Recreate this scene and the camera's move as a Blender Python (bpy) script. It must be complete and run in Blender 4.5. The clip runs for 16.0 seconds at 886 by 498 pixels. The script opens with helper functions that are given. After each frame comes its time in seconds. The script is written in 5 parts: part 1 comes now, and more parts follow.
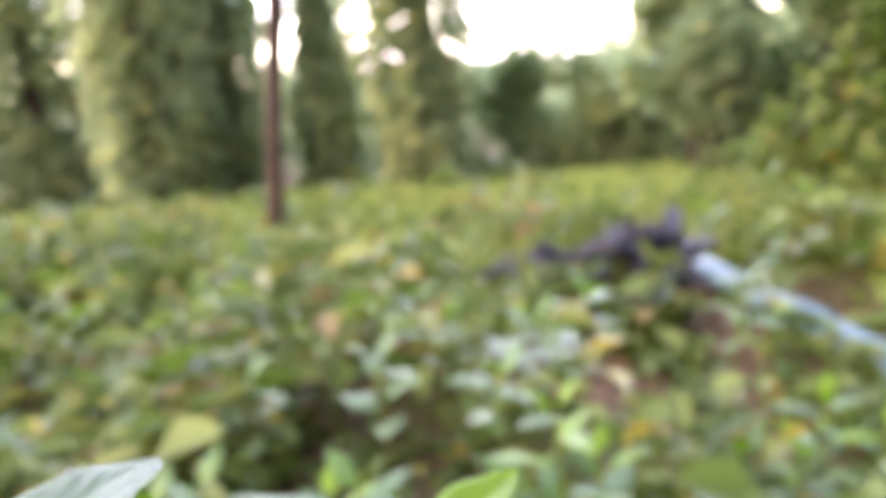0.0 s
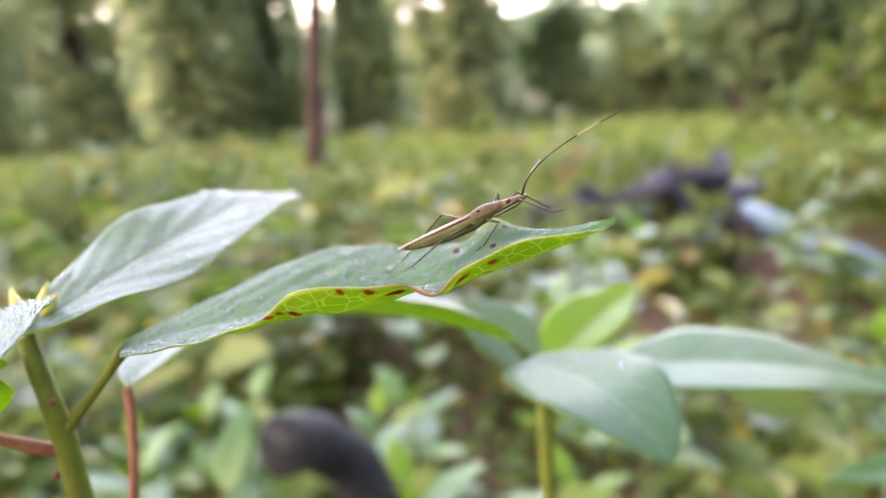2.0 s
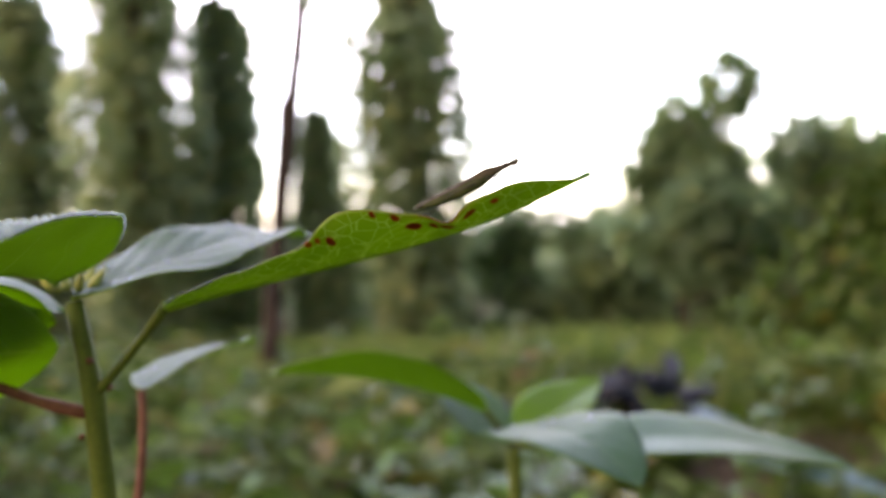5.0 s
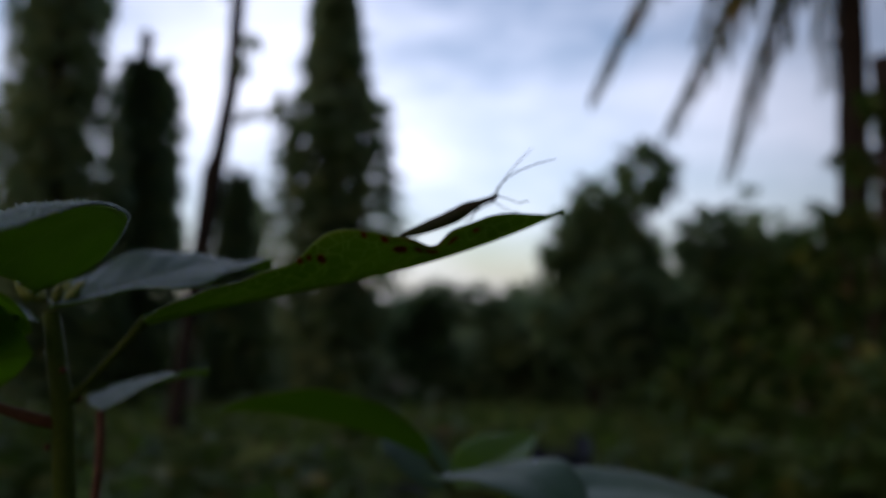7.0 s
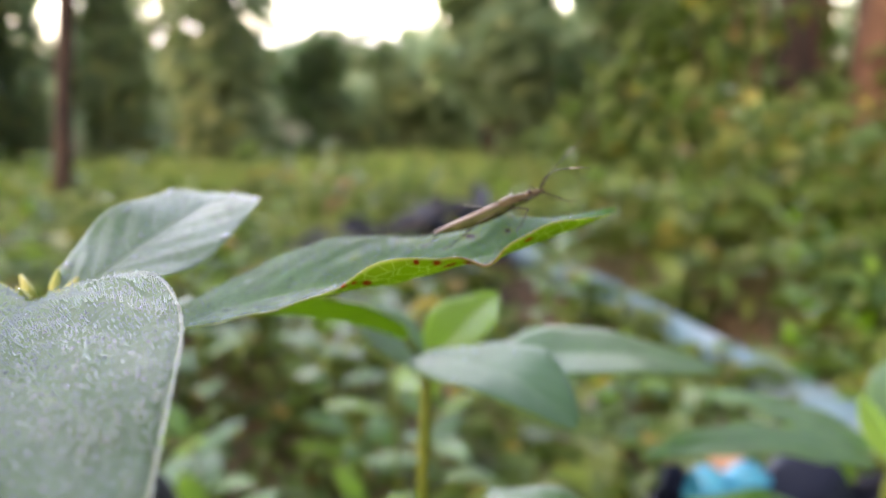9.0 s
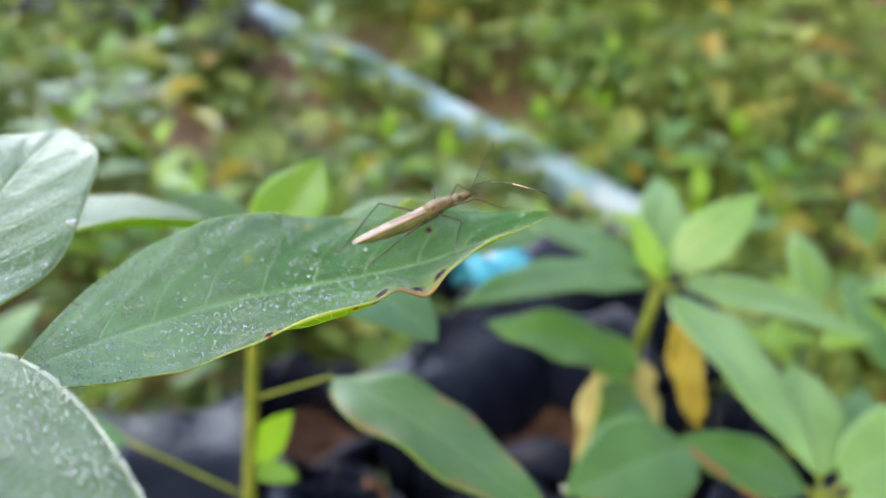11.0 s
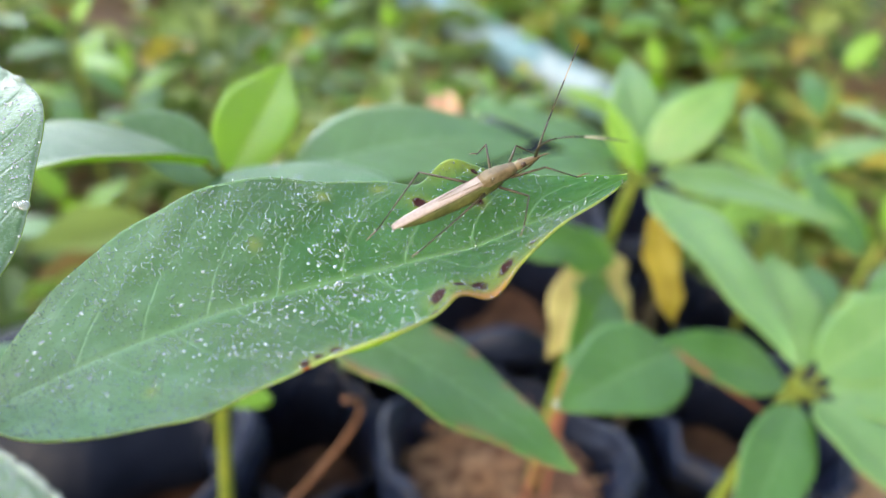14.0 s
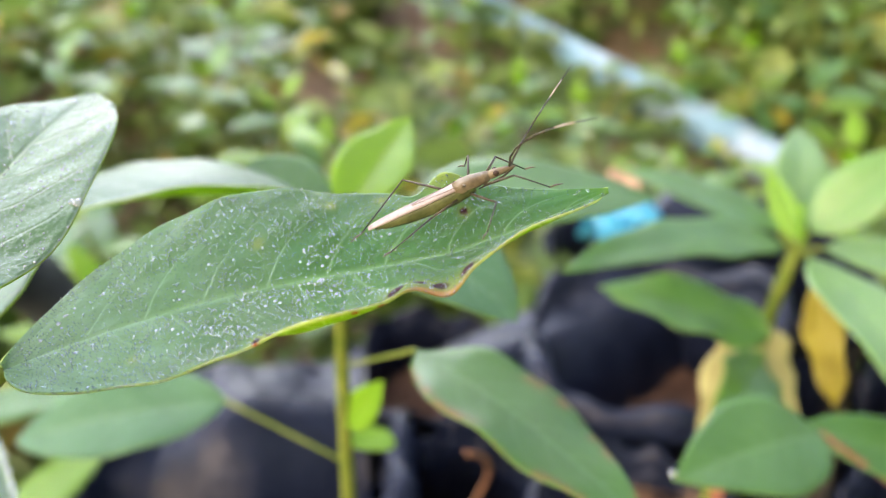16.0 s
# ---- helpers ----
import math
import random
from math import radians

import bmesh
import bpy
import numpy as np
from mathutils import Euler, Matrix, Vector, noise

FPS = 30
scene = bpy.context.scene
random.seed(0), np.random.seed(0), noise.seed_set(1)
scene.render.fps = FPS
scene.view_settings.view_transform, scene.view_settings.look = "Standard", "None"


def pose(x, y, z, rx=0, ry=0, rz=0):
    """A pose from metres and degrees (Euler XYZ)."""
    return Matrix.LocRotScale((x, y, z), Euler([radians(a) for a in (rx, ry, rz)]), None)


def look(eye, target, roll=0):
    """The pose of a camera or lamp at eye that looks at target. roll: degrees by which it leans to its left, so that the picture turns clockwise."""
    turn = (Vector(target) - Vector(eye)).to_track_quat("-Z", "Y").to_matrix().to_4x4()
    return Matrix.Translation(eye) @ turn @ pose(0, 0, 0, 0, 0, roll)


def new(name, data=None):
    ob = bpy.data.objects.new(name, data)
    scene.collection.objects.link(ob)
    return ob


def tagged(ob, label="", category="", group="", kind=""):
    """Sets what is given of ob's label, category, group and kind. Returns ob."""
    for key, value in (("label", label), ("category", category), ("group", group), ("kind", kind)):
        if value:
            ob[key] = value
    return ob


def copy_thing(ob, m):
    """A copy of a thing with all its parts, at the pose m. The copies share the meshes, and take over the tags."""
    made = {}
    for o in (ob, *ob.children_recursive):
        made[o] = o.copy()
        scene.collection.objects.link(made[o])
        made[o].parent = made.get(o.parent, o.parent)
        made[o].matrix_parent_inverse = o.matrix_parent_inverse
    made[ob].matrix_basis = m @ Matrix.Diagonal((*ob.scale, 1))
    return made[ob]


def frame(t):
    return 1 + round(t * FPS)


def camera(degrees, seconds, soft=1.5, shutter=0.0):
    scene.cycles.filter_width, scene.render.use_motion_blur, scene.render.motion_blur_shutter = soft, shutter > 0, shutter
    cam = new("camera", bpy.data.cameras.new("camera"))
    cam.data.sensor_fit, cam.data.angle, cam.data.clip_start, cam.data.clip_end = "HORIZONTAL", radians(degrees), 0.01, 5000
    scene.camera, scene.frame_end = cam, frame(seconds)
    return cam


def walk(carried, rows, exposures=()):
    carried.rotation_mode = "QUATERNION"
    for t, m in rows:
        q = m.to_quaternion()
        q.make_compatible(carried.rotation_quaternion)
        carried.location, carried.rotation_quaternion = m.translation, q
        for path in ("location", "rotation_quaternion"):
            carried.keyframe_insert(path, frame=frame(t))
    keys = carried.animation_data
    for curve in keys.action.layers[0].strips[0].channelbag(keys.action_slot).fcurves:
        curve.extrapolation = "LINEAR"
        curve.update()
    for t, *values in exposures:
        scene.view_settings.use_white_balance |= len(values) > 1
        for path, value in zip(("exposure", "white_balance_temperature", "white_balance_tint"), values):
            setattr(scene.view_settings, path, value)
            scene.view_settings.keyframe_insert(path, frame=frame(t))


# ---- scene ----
cam = camera(55.66, 16.0, soft=1.1)
PATH = [
    (0, (0.03350, 0.02200, 0.67130), (-0.0661, 1.9733, 0.2440), -5.51),
    (0.2, (0.03126, 0.03188, 0.65154), (-0.0746, 1.9770, 0.1986), -5.38),
    (0.3, (0.02754, 0.02614, 0.64261), (-0.0776, 1.9674, 0.1731), -5.44),
    (0.5, (0.02214, 0.02484, 0.63425), (-0.0826, 1.9603, 0.1412), -5.24),
    (1, (0.01179, 0.02346, 0.62891), (-0.1423, 1.9457, 0.0984), -5.54),
    (1.5, (0.00964, 0.02292, 0.63078), (-0.1575, 1.9432, 0.0972), -5.58),
    (2, (0.00982, 0.02417, 0.63383), (-0.1764, 1.9450, 0.1088), -5.14),
    (2.5, (0.00537, 0.02331, 0.63279), (-0.1312, 1.9461, 0.0996), -4.69),
    (3, (0.00539, 0.01753, 0.62557), (-0.1115, 1.9871, 0.2981), -4.52),
    (3.5, (0.00615, 0.01618, 0.61909), (-0.1303, 1.9948, 0.3614), -4.49),
    (4, (0.00598, 0.01098, 0.61387), (-0.1240, 1.9982, 0.4291), -4.64),
    (4.5, (0.00305, 0.00540, 0.61232), (-0.0768, 2.0000, 0.4882), -3.88),
    (5, (0.00310, 0.00166, 0.60844), (-0.0444, 2.0006, 0.5653), -3.05),
    (7.5, (-0.00869, -0.00520, 0.60229), (0.1954, 1.9797, 0.7378), -0.51),
    (8, (-0.01226, -0.00218, 0.61299), (0.2305, 1.9813, 0.5289), -1.05),
    (8.5, (-0.01588, 0.00345, 0.62605), (0.2596, 1.9663, 0.3587), -1.20),
    (9, (-0.02202, 0.00758, 0.63427), (0.3660, 1.9104, 0.1562), -0.73),
    (9.5, (-0.02803, 0.01832, 0.64482), (0.4894, 1.8484, 0.0258), -0.93),
    (10, (-0.03093, 0.02331, 0.65178), (0.6803, 1.7340, -0.1018), 1.48),
    (12.5, (-0.03645, 0.04923, 0.66060), (0.9038, 1.3366, -0.5471), 7.31),
    (13, (-0.03647, 0.05260, 0.66374), (0.9336, 1.2796, -0.5826), 7.47),
    (13.5, (-0.03566, 0.05543, 0.66403), (0.9350, 1.2943, -0.5701), 7.07),
    (14, (-0.03352, 0.05731, 0.65492), (0.8976, 1.3365, -0.5684), 6.40),
    (14.5, (-0.02593, 0.05786, 0.64744), (0.7263, 1.5314, -0.4763), 1.21),
    (15, (-0.01791, 0.04959, 0.65218), (0.6907, 1.5694, -0.4377), 0.58),
    (15.5, (-0.01926, 0.04245, 0.65538), (0.6477, 1.5754, -0.4425), 0.44),
    (16, (-0.01822, 0.04296, 0.65212), (0.5391, 1.6215, -0.4423), -0.36),
]
EXPOSURES = [(0, 1.50, 7450, 38), (3.0, 1.42, 7450, 38), (4.0, 1.02, 7450, 33), (5.2, -0.18, 7500, 28), (7.3, -3.2, 6300, 18), (8.0, -2.55, 6600, 18), (8.5, -1.28, 7200, 20), (9.0, 0.82, 7650, 28), (9.5, 1.15, 7750, 26), (12.5, 1.29, 7450, 10), (14.5, 1.38, 7600, 15), (16.0, 1.48, 7850, 20)]
walk(cam, [(t, look(eye, target, roll)) for t, eye, target, roll in PATH], EXPOSURES)

# ---------------------------------------------------------------- lens and path
cam.data.dof.use_dof = True
cam.data.dof.focus_distance = 0.080
cam.data.dof.aperture_fstop = 20.0

# ---------------------------------------------------------------- world and sun
SUN_TO = Vector((-0.72, -0.46, 0.42)).normalized()
world = bpy.data.worlds.new("sky")
scene.world = world
world.use_nodes = True
wn, wl = world.node_tree.nodes, world.node_tree.links
wn.clear()
w_out = wn.new("ShaderNodeOutputWorld")
w_bg = wn.new("ShaderNodeBackground")
w_sky = wn.new("ShaderNodeTexSky")
w_sky.sky_type = "NISHITA"
w_sky.sun_disc = False
w_sky.sun_elevation = math.asin(SUN_TO.z)
w_sky.sun_rotation = math.atan2(SUN_TO.x, SUN_TO.y)
w_sky.dust_density = 1.6
w_co = wn.new("ShaderNodeTexCoord")
w_map = wn.new("ShaderNodeMapping")
w_map.inputs["Scale"].default_value = (1.0, 1.0, 2.6)
w_noise = wn.new("ShaderNodeTexNoise")
w_noise.inputs["Scale"].default_value = 1.7
w_noise.inputs["Detail"].default_value = 6.0
w_noise.inputs["Roughness"].default_value = 0.55
w_ramp = wn.new("ShaderNodeValToRGB")
w_ramp.color_ramp.elements[0].position = 0.46
w_ramp.color_ramp.elements[1].position = 0.82
w_mix = wn.new("ShaderNodeMixRGB")
w_mix.inputs[2].default_value = (9.0, 9.6, 11.0, 1)
wl.new(w_co.outputs["Generated"], w_map.inputs["Vector"])
wl.new(w_map.outputs["Vector"], w_noise.inputs["Vector"])
wl.new(w_noise.outputs["Fac"], w_ramp.inputs["Fac"])
wl.new(w_ramp.outputs["Color"], w_mix.inputs[0])
wl.new(w_sky.outputs["Color"], w_mix.inputs[1])
# the sky is brightest low around the veiled sun and dims away from it
w_dot = wn.new("ShaderNodeVectorMath")
w_dot.operation = "DOT_PRODUCT"
w_dot.inputs[1].default_value = Vector((-0.25, 0.95, 0.16)).normalized()
w_glow = wn.new("ShaderNodeMapRange")
w_glow.interpolation_type = "SMOOTHSTEP"
for k, val in ((1, 0.05), (2, 1.0), (3, 1.25), (4, 4.5)):
    w_glow.inputs[k].default_value = val
w_mul = wn.new("ShaderNodeVectorMath")
w_mul.operation = "SCALE"
wl.new(w_co.outputs["Generated"], w_dot.inputs[0])
wl.new(w_dot.outputs["Value"], w_glow.inputs[0])
w_core = wn.new("ShaderNodeMapRange")
w_core.interpolation_type = "SMOOTHSTEP"
for k, val in ((1, 0.60), (2, 1.0), (3, 1.0), (4, 2.4)):
    w_core.inputs[k].default_value = val
w_both = wn.new("ShaderNodeMath")
w_both.operation = "MULTIPLY"
wl.new(w_dot.outputs["Value"], w_core.inputs[0])
wl.new(w_glow.outputs[0], w_both.inputs[0])
wl.new(w_core.outputs[0], w_both.inputs[1])
wl.new(w_mix.outputs["Color"], w_mul.inputs[0])
wl.new(w_both.outputs[0], w_mul.inputs["Scale"])
wl.new(w_mul.outputs["Vector"], w_bg.inputs["Color"])
w_bg.inputs["Strength"].default_value = 0.13
wl.new(w_bg.outputs["Background"], w_out.inputs["Surface"])

sun = new("sun", bpy.data.lights.new("sun", "SUN"))
sun.data.energy = 1.45
sun.data.angle = radians(50)
sun.data.color = (1.0, 0.90, 0.74)
sun.matrix_world = look(SUN_TO * 20, (0, 0, 0))


# ---------------------------------------------------------------- materials
def material(name):
    m = bpy.data.materials.new(name)
    m.use_nodes = True
    n, l = m.node_tree.nodes, m.node_tree.links
    return m, n, l, n["Principled BSDF"], n["Material Output"]


def noise_node(n, l, scale, detail=4.0, rough=0.55, coord="Object"):
    co = n.new("ShaderNodeTexCoord")
    t = n.new("ShaderNodeTexNoise")
    t.inputs["Scale"].default_value = scale
    t.inputs["Detail"].default_value = detail
    t.inputs["Roughness"].default_value = rough
    l.new(co.outputs[coord], t.inputs["Vector"])
    return t


def ramp_node(n, l, source, stops):
    r = n.new("ShaderNodeValToRGB")
    e = r.color_ramp.elements
    e[0].position, e[0].color = stops[0][0], (*stops[0][1], 1)
    e[1].position, e[1].color = stops[-1][0], (*stops[-1][1], 1)
    for p, c in stops[1:-1]:
        k = e.new(p)
        k.color = (*c, 1)
    l.new(source, r.inputs["Fac"])
    return r


def mix_node(n, l, fac, a, b, blend="MIX"):
    m = n.new("ShaderNodeMixRGB")
    m.blend_type = blend
    for k, v in ((0, fac), (1, a), (2, b)):
        if isinstance(v, (int, float)):
            m.inputs[k].default_value = v
        elif isinstance(v, tuple):
            m.inputs[k].default_value = (*v, 1)
        else:
            l.new(v, m.inputs[k])
    return m


def math_node(n, l, op, a, b=0.0):
    m = n.new("ShaderNodeMath")
    m.operation = op
    for k, v in ((0, a), (1, b)):
        if isinstance(v, (int, float)):
            m.inputs[k].default_value = v
        else:
            l.new(v, m.inputs[k])
    return m.outputs[0]


def bump_node(n, l, height, strength, distance, bsdf):
    b = n.new("ShaderNodeBump")
    b.inputs["Strength"].default_value = strength
    b.inputs["Distance"].default_value = distance
    l.new(height, b.inputs["Height"])
    l.new(b.outputs["Normal"], bsdf.inputs["Normal"])
    return b


def simple(name, low, high, scale, rough=0.6, metal=0.0, bump=0.3, dist=0.002, spec=0.5):
    m, n, l, bsdf, out = material(name)
    t = noise_node(n, l, scale, 6.0)
    fine = noise_node(n, l, scale * 7, 3.0)
    r = ramp_node(n, l, t.outputs["Fac"], [(0.3, low), (0.7, high)])
    c = mix_node(n, l, 0.25, r.outputs["Color"], fine.outputs["Fac"], "OVERLAY")
    l.new(c.outputs[0], bsdf.inputs["Base Color"])
    bsdf.inputs["Roughness"].default_value = rough
    bsdf.inputs["Metallic"].default_value = metal
    bsdf.inputs["Specular IOR Level"].default_value = spec
    h = mix_node(n, l, 0.5, t.outputs["Fac"], fine.outputs["Fac"])
    bump_node(n, l, h.outputs[0], bump, dist, bsdf)
    return m


def blade_material(name, green, dark, vein, through_colour, rough, spec, translucent, vein_mix, dew=0.0, sheen=0.0, through_mix=0.6, spots=False, count=9.0, relief=0.0004, netting=0.16, thin=26.0, scar=(0.030, 0.007, 0.006), mist=0.0, browned=0.0):
    """A leaf's surface: midrib and side veins laid out along its own length and width, mottling, fine hair and dew speckle."""
    m, n, l, bsdf, out = material(name)
    uv = n.new("ShaderNodeUVMap")
    sep = n.new("ShaderNodeSeparateXYZ")
    l.new(uv.outputs["UV"], sep.inputs[0])
    u, v = sep.outputs["X"], sep.outputs["Y"]
    va = math_node(n, l, "ABSOLUTE", math_node(n, l, "SUBTRACT", v, 0.5))          # 0 at the midrib, 0.5 at the margin
    wob = noise_node(n, l, 90.0, 2.0)
    wobble = math_node(n, l, "MULTIPLY", math_node(n, l, "SUBTRACT", wob.outputs["Fac"], 0.5), 0.6)
    side = math_node(n, l, "SIGN", math_node(n, l, "SUBTRACT", v, 0.5))
    bow = math_node(n, l, "MULTIPLY", math_node(n, l, "POWER", va, 1.5), 5.4)
    ph = math_node(n, l, "SUBTRACT", math_node(n, l, "MULTIPLY", u, count), bow)
    ph = math_node(n, l, "ADD", math_node(n, l, "ADD", ph, wobble), math_node(n, l, "MULTIPLY", side, 0.22))
    fr = math_node(n, l, "ABSOLUTE", math_node(n, l, "SUBTRACT", math_node(n, l, "FRACT", ph), 0.5))
    sv = math_node(n, l, "MAXIMUM", math_node(n, l, "SUBTRACT", 1.0, math_node(n, l, "MULTIPLY", fr, thin)), 0.0)
    sv = math_node(n, l, "MULTIPLY", sv, math_node(n, l, "MAXIMUM", math_node(n, l, "SUBTRACT", 1.0, math_node(n, l, "MULTIPLY", va, 2.0)), 0.0))
    mid = math_node(n, l, "MAXIMUM", math_node(n, l, "SUBTRACT", 1.0, math_node(n, l, "MULTIPLY", va, 40.0)), 0.0)
    cell = n.new("ShaderNodeTexVoronoi")
    cell.feature = "DISTANCE_TO_EDGE"
    cell.inputs["Scale"].default_value = 520.0
    co = n.new("ShaderNodeTexCoord")
    l.new(co.outputs["Object"], cell.inputs["Vector"])
    net = math_node(n, l, "MAXIMUM", math_node(n, l, "SUBTRACT", 1.0, math_node(n, l, "MULTIPLY", cell.outputs["Distance"], 16.0)), 0.0)
    veins = math_node(n, l, "MAXIMUM", math_node(n, l, "MAXIMUM", mid, math_node(n, l, "MULTIPLY", sv, 1.1)), math_node(n, l, "MULTIPLY", net, netting))
    veins = math_node(n, l, "MINIMUM", veins, 1.0)
    t = noise_node(n, l, 70.0, 5.0)
    base = ramp_node(n, l, t.outputs["Fac"], [(0.3, dark), (0.7, green)])
    col = mix_node(n, l, math_node(n, l, "MULTIPLY", veins, vein_mix), base.outputs["Color"], vein)
    colour = col.outputs[0]
    if dew:
        sp = noise_node(n, l, 2600.0, 2.0)
        pat = noise_node(n, l, 110.0, 3.0)
        hair = math_node(n, l, "MULTIPLY", math_node(n, l, "MAXIMUM", math_node(n, l, "SUBTRACT", sp.outputs["Fac"], 0.50), 0.0), 6.0)
        hair = math_node(n, l, "MULTIPLY", hair, math_node(n, l, "MULTIPLY", pat.outputs["Fac"], dew))
        colour = mix_node(n, l, math_node(n, l, "MINIMUM", hair, 0.75), colour, (0.55, 0.66, 0.62)).outputs[0]
    if mist:
        # a film of finest dew, thickest towards the stalk
        film = noise_node(n, l, 240.0, 4.0, 0.65)
        fall = n.new("ShaderNodeMapRange")
        for i, val in ((1, 0.05), (2, 0.52), (3, 1.0), (4, 0.08)):
            fall.inputs[i].default_value = val
        l.new(u, fall.inputs[0])
        k = math_node(n, l, "MULTIPLY", fall.outputs[0], math_node(n, l, "MULTIPLY", film.outputs["Fac"], 2.0 * mist))
        colour = mix_node(n, l, math_node(n, l, "MINIMUM", k, 0.8), colour, (0.32, 0.47, 0.38)).outputs[0]
    if browned:
        rot = noise_node(n, l, 150.0, 4.0, 0.6)
        k = math_node(n, l, "MULTIPLY", math_node(n, l, "MAXIMUM", math_node(n, l, "SUBTRACT", va, 0.36), 0.0), 9.0)
        k = math_node(n, l, "MULTIPLY", k, math_node(n, l, "MAXIMUM", math_node(n, l, "MULTIPLY", math_node(n, l, "SUBTRACT", rot.outputs["Fac"], 0.50), 12.0), 0.0))
        colour = mix_node(n, l, math_node(n, l, "MINIMUM", k, browned), colour, (0.20, 0.10, 0.045)).outputs[0]
    edge = math_node(n, l, "MAXIMUM", math_node(n, l, "MULTIPLY", math_node(n, l, "SUBTRACT", va, 0.485), 60.0), 0.0)
    colour = mix_node(n, l, math_node(n, l, "MINIMUM", math_node(n, l, "MULTIPLY", edge, 0.8), 0.6), colour, vein).outputs[0]
    if spots:
        at = n.new("ShaderNodeAttribute")
        at.attribute_name = "blemish"
        ch = n.new("ShaderNodeSeparateColor")
        l.new(at.outputs["Color"], ch.inputs[0])
        fleck = noise_node(n, l, 900.0, 2.0)
        k = math_node(n, l, "MULTIPLY", ch.outputs[0], math_node(n, l, "ADD", 0.3, math_node(n, l, "MULTIPLY", fleck.outputs["Fac"], 1.6)))
        colour = mix_node(n, l, math_node(n, l, "MINIMUM", ch.outputs[1], 0.85), colour, (0.42, 0.40, 0.05)).outputs[0]
        colour = mix_node(n, l, math_node(n, l, "MINIMUM", ch.outputs[2], 0.9), colour, (0.36, 0.14, 0.06)).outputs[0]
        colour = mix_node(n, l, math_node(n, l, "MINIMUM", k, 1.0), colour, scar).outputs[0]
    l.new(colour, bsdf.inputs["Base Color"])
    bsdf.inputs["Roughness"].default_value = rough
    bsdf.inputs["Specular IOR Level"].default_value = spec
    bsdf.inputs["Sheen Weight"].default_value = sheen
    bsdf.inputs["Sheen Roughness"].default_value = 0.20
    bsdf.inputs["Sheen Tint"].default_value = (0.86, 0.93, 0.92, 1)
    fine = noise_node(n, l, 900.0, 4.0)
    h = math_node(n, l, "ADD", math_node(n, l, "MULTIPLY", math_node(n, l, "MAXIMUM", mid, sv), -1.0), math_node(n, l, "MULTIPLY", fine.outputs["Fac"], 0.6))
    bump_node(n, l, h, 0.30, relief, bsdf)
    tr = n.new("ShaderNodeBsdfTranslucent")
    let = math_node(n, l, "MULTIPLY", math_node(n, l, "SUBTRACT", 1.0, math_node(n, l, "MINIMUM", k, 1.0)), through_mix) if spots else through_mix
    tc = mix_node(n, l, let, colour, through_colour)
    l.new(tc.outputs[0], tr.inputs["Color"])
    mx = n.new("ShaderNodeMixShader")
    mx.inputs[0].default_value = translucent
    l.new(bsdf.outputs[0], mx.inputs[1])
    l.new(tr.outputs[0], mx.inputs[2])
    l.new(mx.outputs[0], out.inputs["Surface"])
    return m


def foliage(name, stops, rough=0.45, translucent=0.35, spec=0.5, scale=3.0, haze=0.0):
    """Leaves of far plants: one tone a leaf, drawn by chance from the stops."""
    m, n, l, bsdf, out = material(name)
    g = n.new("ShaderNodeNewGeometry")
    r = ramp_node(n, l, g.outputs["Random Per Island"], stops)
    t = noise_node(n, l, scale, 4.0)
    c = mix_node(n, l, 0.55, r.outputs["Color"], t.outputs["Fac"], "OVERLAY")
    l.new(c.outputs[0], bsdf.inputs["Base Color"])
    bsdf.inputs["Roughness"].default_value = rough
    bsdf.inputs["Specular IOR Level"].default_value = spec
    # a pale sheen stands in for hazy air over the leaves
    bsdf.inputs["Sheen Weight"].default_value = haze
    bsdf.inputs["Sheen Tint"].default_value = (0.90, 0.94, 1.0, 1)
    tr = n.new("ShaderNodeBsdfTranslucent")
    l.new(c.outputs[0], tr.inputs["Color"])
    mx = n.new("ShaderNodeMixShader")
    mx.inputs[0].default_value = translucent
    l.new(bsdf.outputs[0], mx.inputs[1])
    l.new(tr.outputs[0], mx.inputs[2])
    l.new(mx.outputs[0], out.inputs["Surface"])
    return m


M_TOP = blade_material("leaf_top_dewy", (0.012, 0.092, 0.024), (0.004, 0.048, 0.013), (0.15, 0.29, 0.13), (0.45, 0.75, 0.05), 0.55, 0.08, 0.36, 0.62, dew=0.02, sheen=0.0, mist=0.33, through_mix=0.85, spots=True, count=10.0, relief=0.0011, thin=22.0, netting=0.22)
M_UNDER = blade_material("leaf_underside", (0.29, 0.42, 0.045), (0.17, 0.30, 0.03), (0.70, 0.78, 0.36), (0.72, 0.94, 0.05), 0.5, 0.35, 0.72, 0.95, through_mix=0.25, spots=True, count=8.0, netting=0.70, thin=12.0, scar=(0.58, 0.085, 0.020))
M_TOP_PALE = blade_material("leaf_top_sheen", (0.074, 0.190, 0.090), (0.046, 0.135, 0.062), (0.22, 0.36, 0.19), (0.40, 0.65, 0.06), 0.42, 0.22, 0.36, 0.55, dew=0.22, sheen=0.14, count=7.0, thin=20.0, relief=0.0020)
M_TOP_SILVER = blade_material("leaf_top_silvery", (0.070, 0.158, 0.094), (0.046, 0.112, 0.064), (0.38, 0.48, 0.36), (0.40, 0.65, 0.06), 0.34, 0.50, 0.50, 0.55, dew=0.22, sheen=0.12, count=7.0, relief=0.0022, thin=20.0)
M_TOP_WET = blade_material("leaf_top_wet", (0.092, 0.190, 0.106), (0.060, 0.138, 0.072), (0.38, 0.48, 0.36), (0.40, 0.65, 0.06), 0.30, 0.50, 0.36, 0.45, dew=0.35, sheen=0.25, count=7.0, relief=0.0022, thin=20.0)
